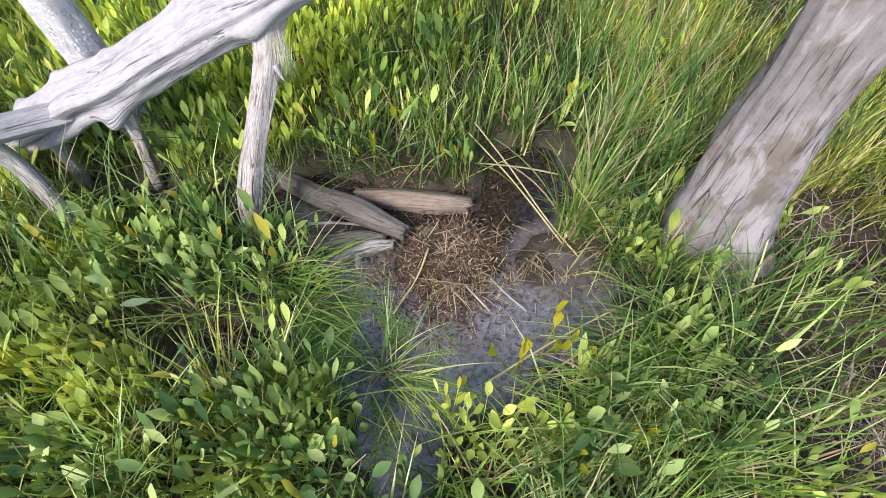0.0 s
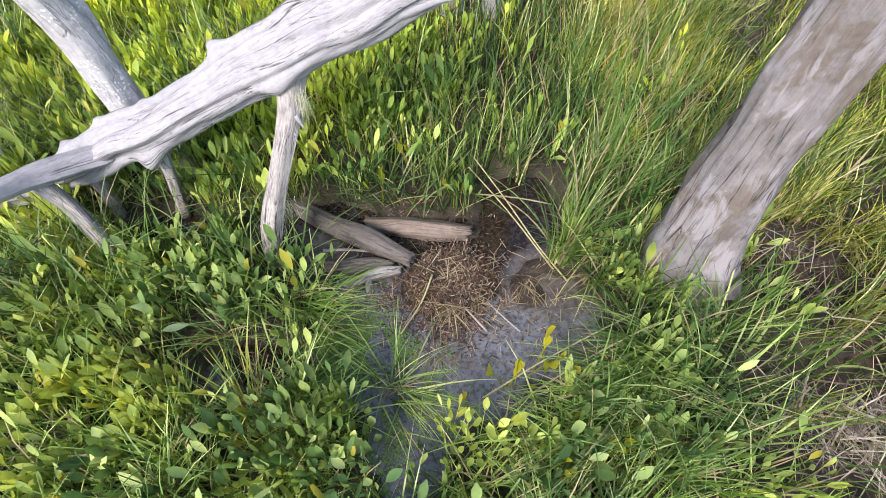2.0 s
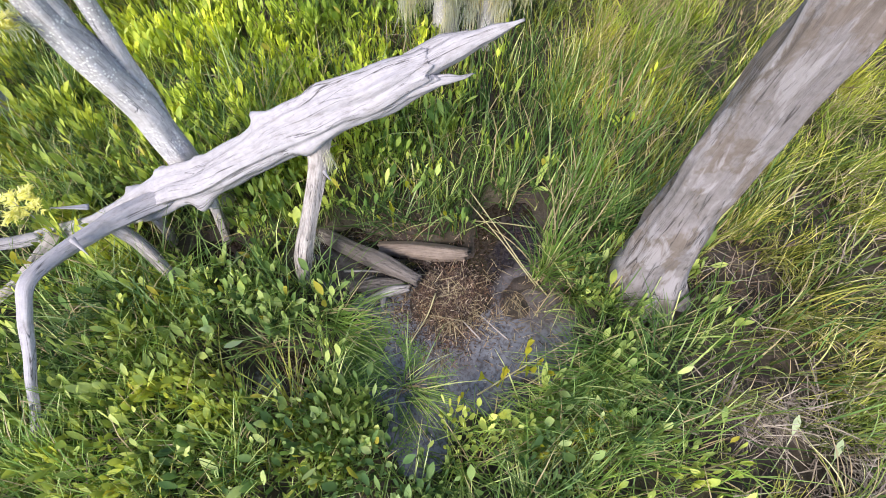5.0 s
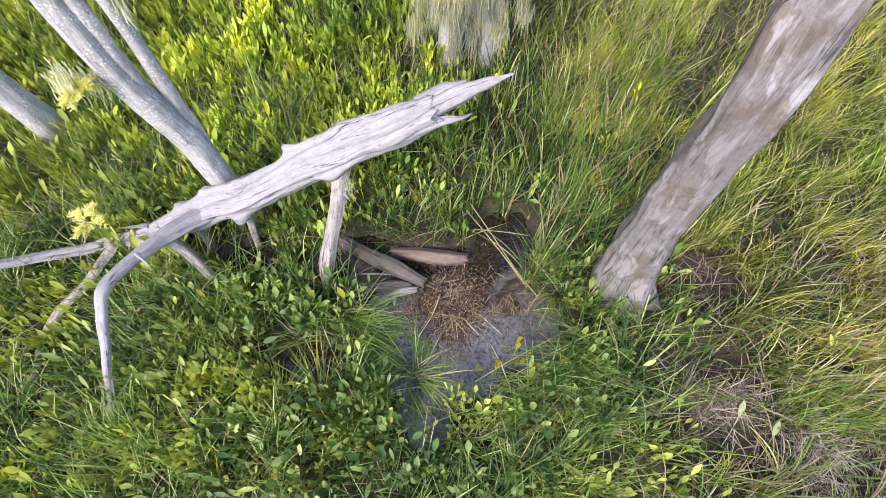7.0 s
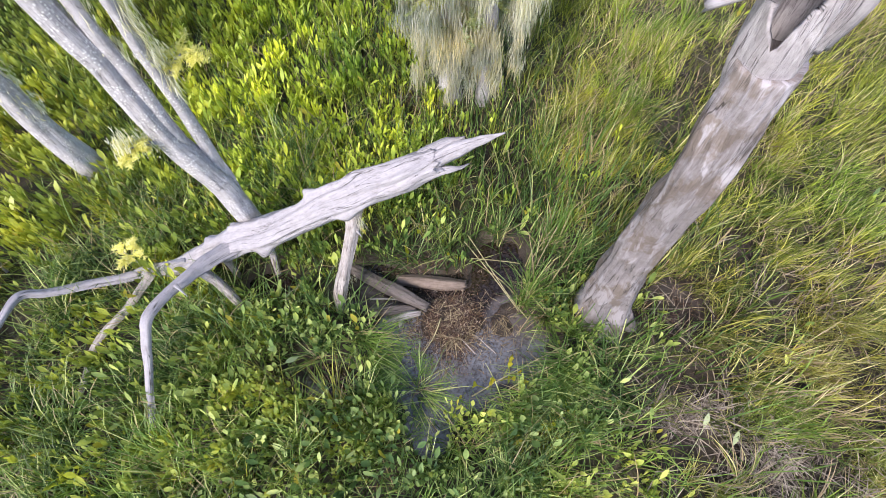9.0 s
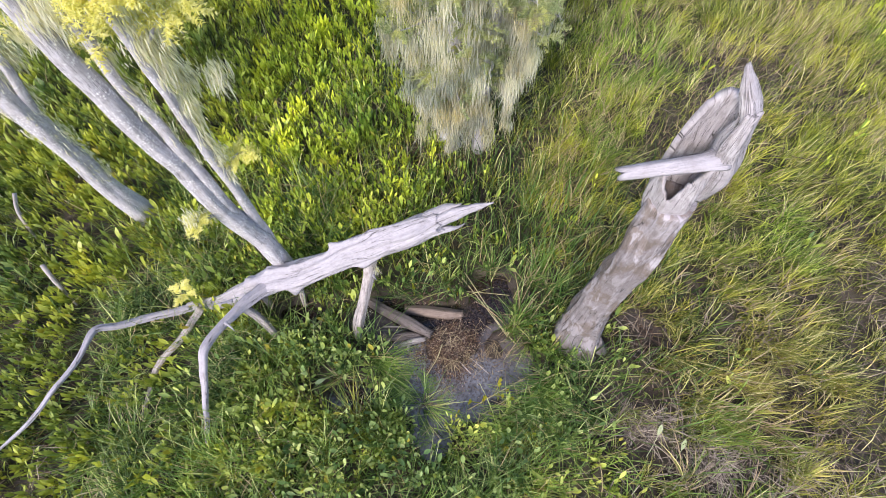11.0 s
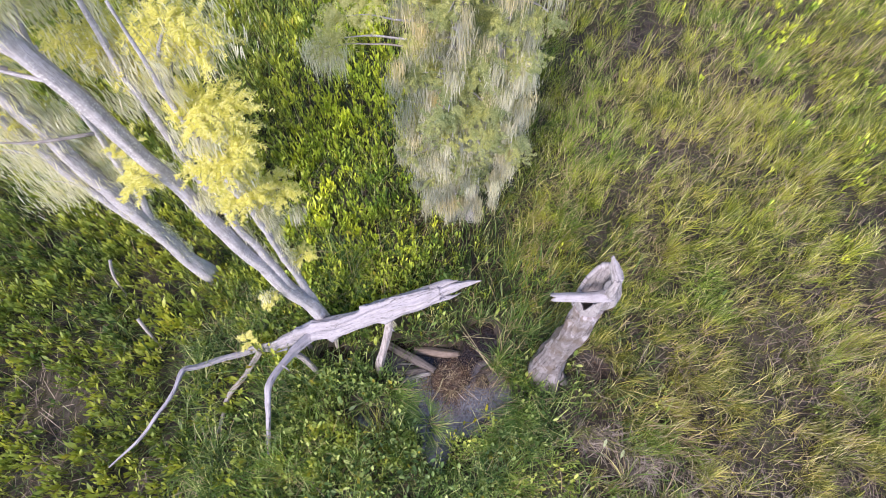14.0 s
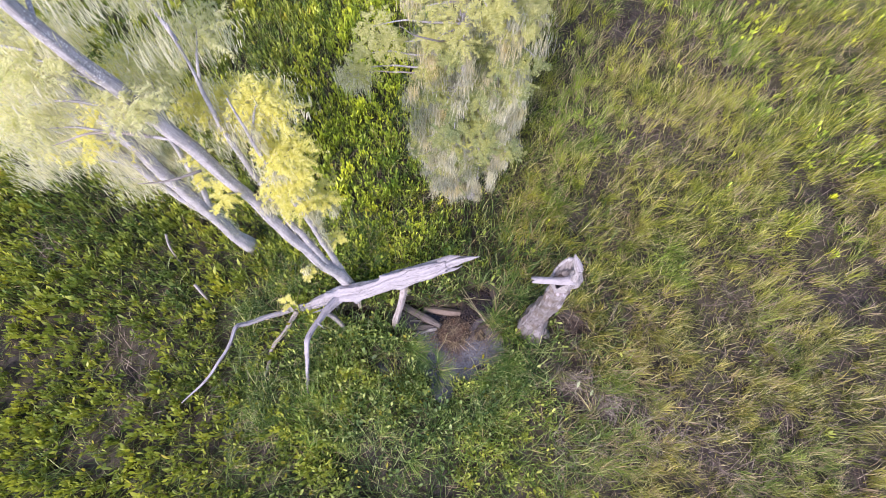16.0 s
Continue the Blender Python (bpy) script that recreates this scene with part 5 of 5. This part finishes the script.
tussock(G(1.18, 1.98), 40, 0.4, 0.8, 0.010, 0.5, 0.9, -1.9, 1.0, "sedge tussock drooping to the mud", ru, dry=12)
tussock(G(1.55, 1.45), 60, 0.6, 1.1, 0.010, 0.75, 0.6, 3.5, 0.35, "long green sedge blades arching over the pool edge", ru, dry=6)
tussock(G(1.35, 1.12), 60, 0.6, 1.0, 0.009, 0.85, 0.6, 3.4, 0.35, "long green sedge blades arching over the pool edge", ru, dry=14)
tussock(G(1.75, 1.1), 50, 0.6, 1.0, 0.010, 0.6, 0.7, 2.8, 0.8, "long green sedge blades arching over the pool edge", ru)
tussock(G(2.0, 1.5), 50, 0.5, 0.9, 0.010, 0.4, 0.8, 1.5, 1.5, "green sedge tussock at the foot of the snag", ru)
tussock(G(-0.09, 1.42), 26, 0.15, 0.4, 0.006, 0.5, 0.9, -1.5, 0.5, "straw-coloured sedge hanging off the mound", ru, M_STRAW)
tussock(G(-1.15, 1.75), 46, 0.4, 0.8, 0.008, 0.7, 0.7, -0.6, 0.5, "green sedge blades leaning towards the water", ru)
tussock(G(-1.0, 1.55), 46, 0.4, 0.8, 0.008, 0.8, 0.7, -0.7, 0.5, "green sedge blades leaning towards the water", ru)
tussock(G(-1.7, 0.8), 50, 0.4, 0.7, 0.008, 0.7, 0.8, 2.4, 1.6, "pale sedge tussock among the leaves", ru, dry=16)
tussock(G(-2.3, 0.6), 50, 0.4, 0.7, 0.008, 0.7, 0.8, 2.4, 1.8, "pale sedge tussock among the leaves", ru, dry=14)
tussock(G(-3.6, 1.0), 60, 0.5, 0.9, 0.009, 0.5, 0.8, 0, 2.5, "pale sedge tussock among the leaves", ru, dry=14)
tussock(G(-4.35, 3.55), 60, 0.5, 0.9, 0.009, 0.6, 0.8, 0, 2.5, "pale sedge tussock at the foot of a cypress", ru, dry=10)
for x_, y_, a_ in ((1.15, 0.85, 3.3), (1.6, 0.75, 3.0), (1.9, 1.25, 3.2), (1.45, 1.3, 3.6), (0.95, 0.72, 3.5), (2.1, 0.8, 2.9)):
    tussock(G(x_, y_), 48, 0.5, 0.95, 0.009, 0.75, 0.6, a_, 0.5, "long pale sedge blades arching towards the pool", ru, dry=10)
for x_, y_, a_ in ((-2.9, 0.15, 2.6), (-2.2, 0.05, 2.9), (-1.5, 0.45, 2.2), (-2.0, 1.15, 2.7), (-2.7, 1.45, 2.9), (-3.4, 0.7, 2.7), (-1.3, 0.95, 1.9)):
    tussock(G(x_, y_), 20, 0.45, 0.8, 0.008, 0.7, 0.8, a_, 0.9, "pale arching sedge blades among the broad leaves", ru, M_YSEDGE, dry=12)
for x_, y_ in ((2.1, 2.8), (1.5, 2.75), (1.2, 2.9)):
    tussock(G(x_, y_), 50, 0.5, 0.9, 0.010, 0.3, 0.7, 0.5, 1.6, "green sedge tussock behind the snag", ru, dry=10)
for x_, y_ in ((-3.0, 0.2), (-2.6, 1.1), (-1.6, 1.5), (-0.9, 0.6), (-3.3, 1.8), (-1.9, 1.9)):
    tussock(G(x_, y_), 40, 0.35, 0.7, 0.008, 0.6, 0.9, 0.5, 2.2, "fine green sedge tussock among broad leaves", ru, dry=8)
tussock(G(-0.05, 2.9), 40, 0.4, 0.7, 0.009, 0.2, 0.6, 0, 2.5, "green sedge tussock behind the log", ru, dry=6)

for x_, y_ in ((0.75, 0.62), (0.95, 0.55), (1.12, 0.66), (0.62, 0.72), (0.9, 0.75), (1.25, 0.5)):
    tussock(G(x_, y_), 30, 0.2, 0.45, 0.007, 0.6, 0.9, 2.0, 2.5, "low yellowing sedge tussock south of the pool", ru, M_YSEDGE, dry=6)
rm = np.random.default_rng(55)
made = 0
while made < 32:
    x_, y_ = rm.uniform(2.4, 5.4), rm.uniform(-0.6, 5.5)
    if rm.random() > east(np.array(x_), np.array(y_)) or thin(np.array(x_), np.array(y_)) < 0.6:
        continue
    tussock(G(x_, y_), 22, 0.45, 0.85, 0.010, 0.35, 0.9, float(wind(np.array(x_), np.array(y_))), 0.9, "yellow-green grass tussock bent over by the wind", rm, M_MEADOW, dry=5)
    made += 1

for x_, y_, n_ in ((0.02, 1.74, 24), (-0.14, 1.80, 16), (0.20, 1.84, 16), (0.62, 1.98, 18)):
    tussock(G(x_, y_), n_, 0.12, 0.32, 0.0055, 0.9, 0.9, -1.5, 0.6, "straw-coloured sedge hanging off the mound", ru, M_STRAW)

# broken reeds lying over the water
for i, p_ in enumerate([[(0.22, 3.02, 0.35), (0.48, 2.62, 0.28), (0.74, 2.26, 0.14), (0.97, 2.0, 0.03)], [(0.18, 2.95, 0.30), (0.50, 2.55, 0.22), (0.86, 2.10, 0.05)],
                        [(0.25, 2.78, 0.15), (0.6, 2.76, 0.13), (0.92, 2.75, 0.06)], [(-0.35, 1.52, 0.05), (-0.2, 1.75, 0.12), (-0.12, 1.95, 0.2)],
                        [(1.40, 1.60, 0.12), (1.33, 1.57, 0.35), (0.68, 1.25, 0.30), (0.24, 1.03, 0.10)], [(1.62, 1.52, 0.12), (1.48, 1.48, 0.42), (0.92, 1.22, 0.36), (0.42, 0.96, 0.10)]]):
    rd = thing("broken_reed", "long pale reed stem lying over the pool", "reed", "broken reeds")
    part("stem", stem("stem", p_, [0.006] * (len(p_) - 1) + [0.008], M_REED, 6, 0.06, 0.1, seed=600 + i), rd)


# single arrowhead plants nearest the camera, leaf by leaf
def leaf_mesh(i):
    r_ = np.random.default_rng(700 + i)
    v_, q_ = leaves(np.zeros((1, 3)), np.zeros(1), np.array([0.20 + 0.05 * i]), np.array([0.14 + 0.07 * i]), np.array([0.11 + 0.014 * i]), True, r_)
    return v_, q_


def split_leaf(i, mat):
    """Blade and stalk of a leaf, as two meshes."""
    v_, q_ = leaf_mesh(i)
    return mesh_np("leaf", v_[6:], q_[2:] - 6, mat), mesh_np("stalk", v_[:6], q_[:2], mat)


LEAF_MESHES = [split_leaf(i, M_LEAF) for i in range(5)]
PALE_MESH = split_leaf(3, M_PALE)
YELLOW_MESHES = [split_leaf(i, M_YLEAF) for i in range(3)]


def arrowhead(at, count, rng, label, meshes=LEAF_MESHES, size=1.0, up=False):
    pl = thing("arrowhead_plant", label, "arrowhead plant", "arrowhead plants by the pool", at)
    a0 = rng.uniform(0, 6.28)
    for i in range(count):
        pair = meshes[int(rng.integers(0, len(meshes)))]
        lf = part("leaf", pair[0], pl)
        part("stalk", pair[1], lf)
        lf.rotation_euler = (rng.normal(0, 0.15), rng.normal(-0.25 if up else 0.0, 0.15), a0 + i * 2.4 + rng.normal(0, 0.3))
        lf.scale = (size * rng.uniform(0.8, 1.25),) * 3
        lf.location = (rng.normal(0, 0.02), rng.normal(0, 0.02), 0)
    return pl


rl = np.random.default_rng(61)
places = 0
while places < 280:
    x_, y_ = rl.uniform(-4.0, 2.4), rl.uniform(-0.5, 4.2)
    if bare(np.array(x_), np.array(y_)) < 0.6 or rl.random() > leafy(np.array(x_), np.array(y_)):
        continue
    arrowhead(G(x_, y_), int(rl.integers(4, 8)), rl, "green arrowhead plant with broad lance-shaped leaves")
    places += 1
for x_, y_, c_ in ((0.60, 1.24, 4), (0.46, 1.14, 4), (0.72, 1.30, 3), (0.80, 0.80, 4), (1.00, 0.65, 5), (0.70, 0.55, 4), (1.15, 0.80, 4), (0.70, 1.12, 3), (0.14, 0.98, 2), (-0.05, 2.98, 4), (-0.35, 3.1, 4), (-0.55, 2.72, 4), (0.1, 2.74, 3)):
    arrowhead(G(x_, y_), c_, rl, "yellowing upright arrowhead plant at the pool edge", YELLOW_MESHES, 1.45 if y_ > 1.05 and y_ < 1.4 else 1.0, True)
for x_, y_, z_ in ((2.68, 0.40, 0.02), (-1.50, 1.56, 0.2), (2.95, 0.22, 0.02)):
    pl = thing("arrowhead_plant", "pale grey-green broad leaf standing alone over the mud", "arrowhead plant", "arrowhead plants by the pool", (x_, y_, z_))
    lf = part("leaf", PALE_MESH[0], pl)
    part("stalk", PALE_MESH[1], lf)
    lf.rotation_euler = (0.1, 0.5, rl.uniform(0, 6.28))
    lf.scale = (1.25, 1.5, 1.1)
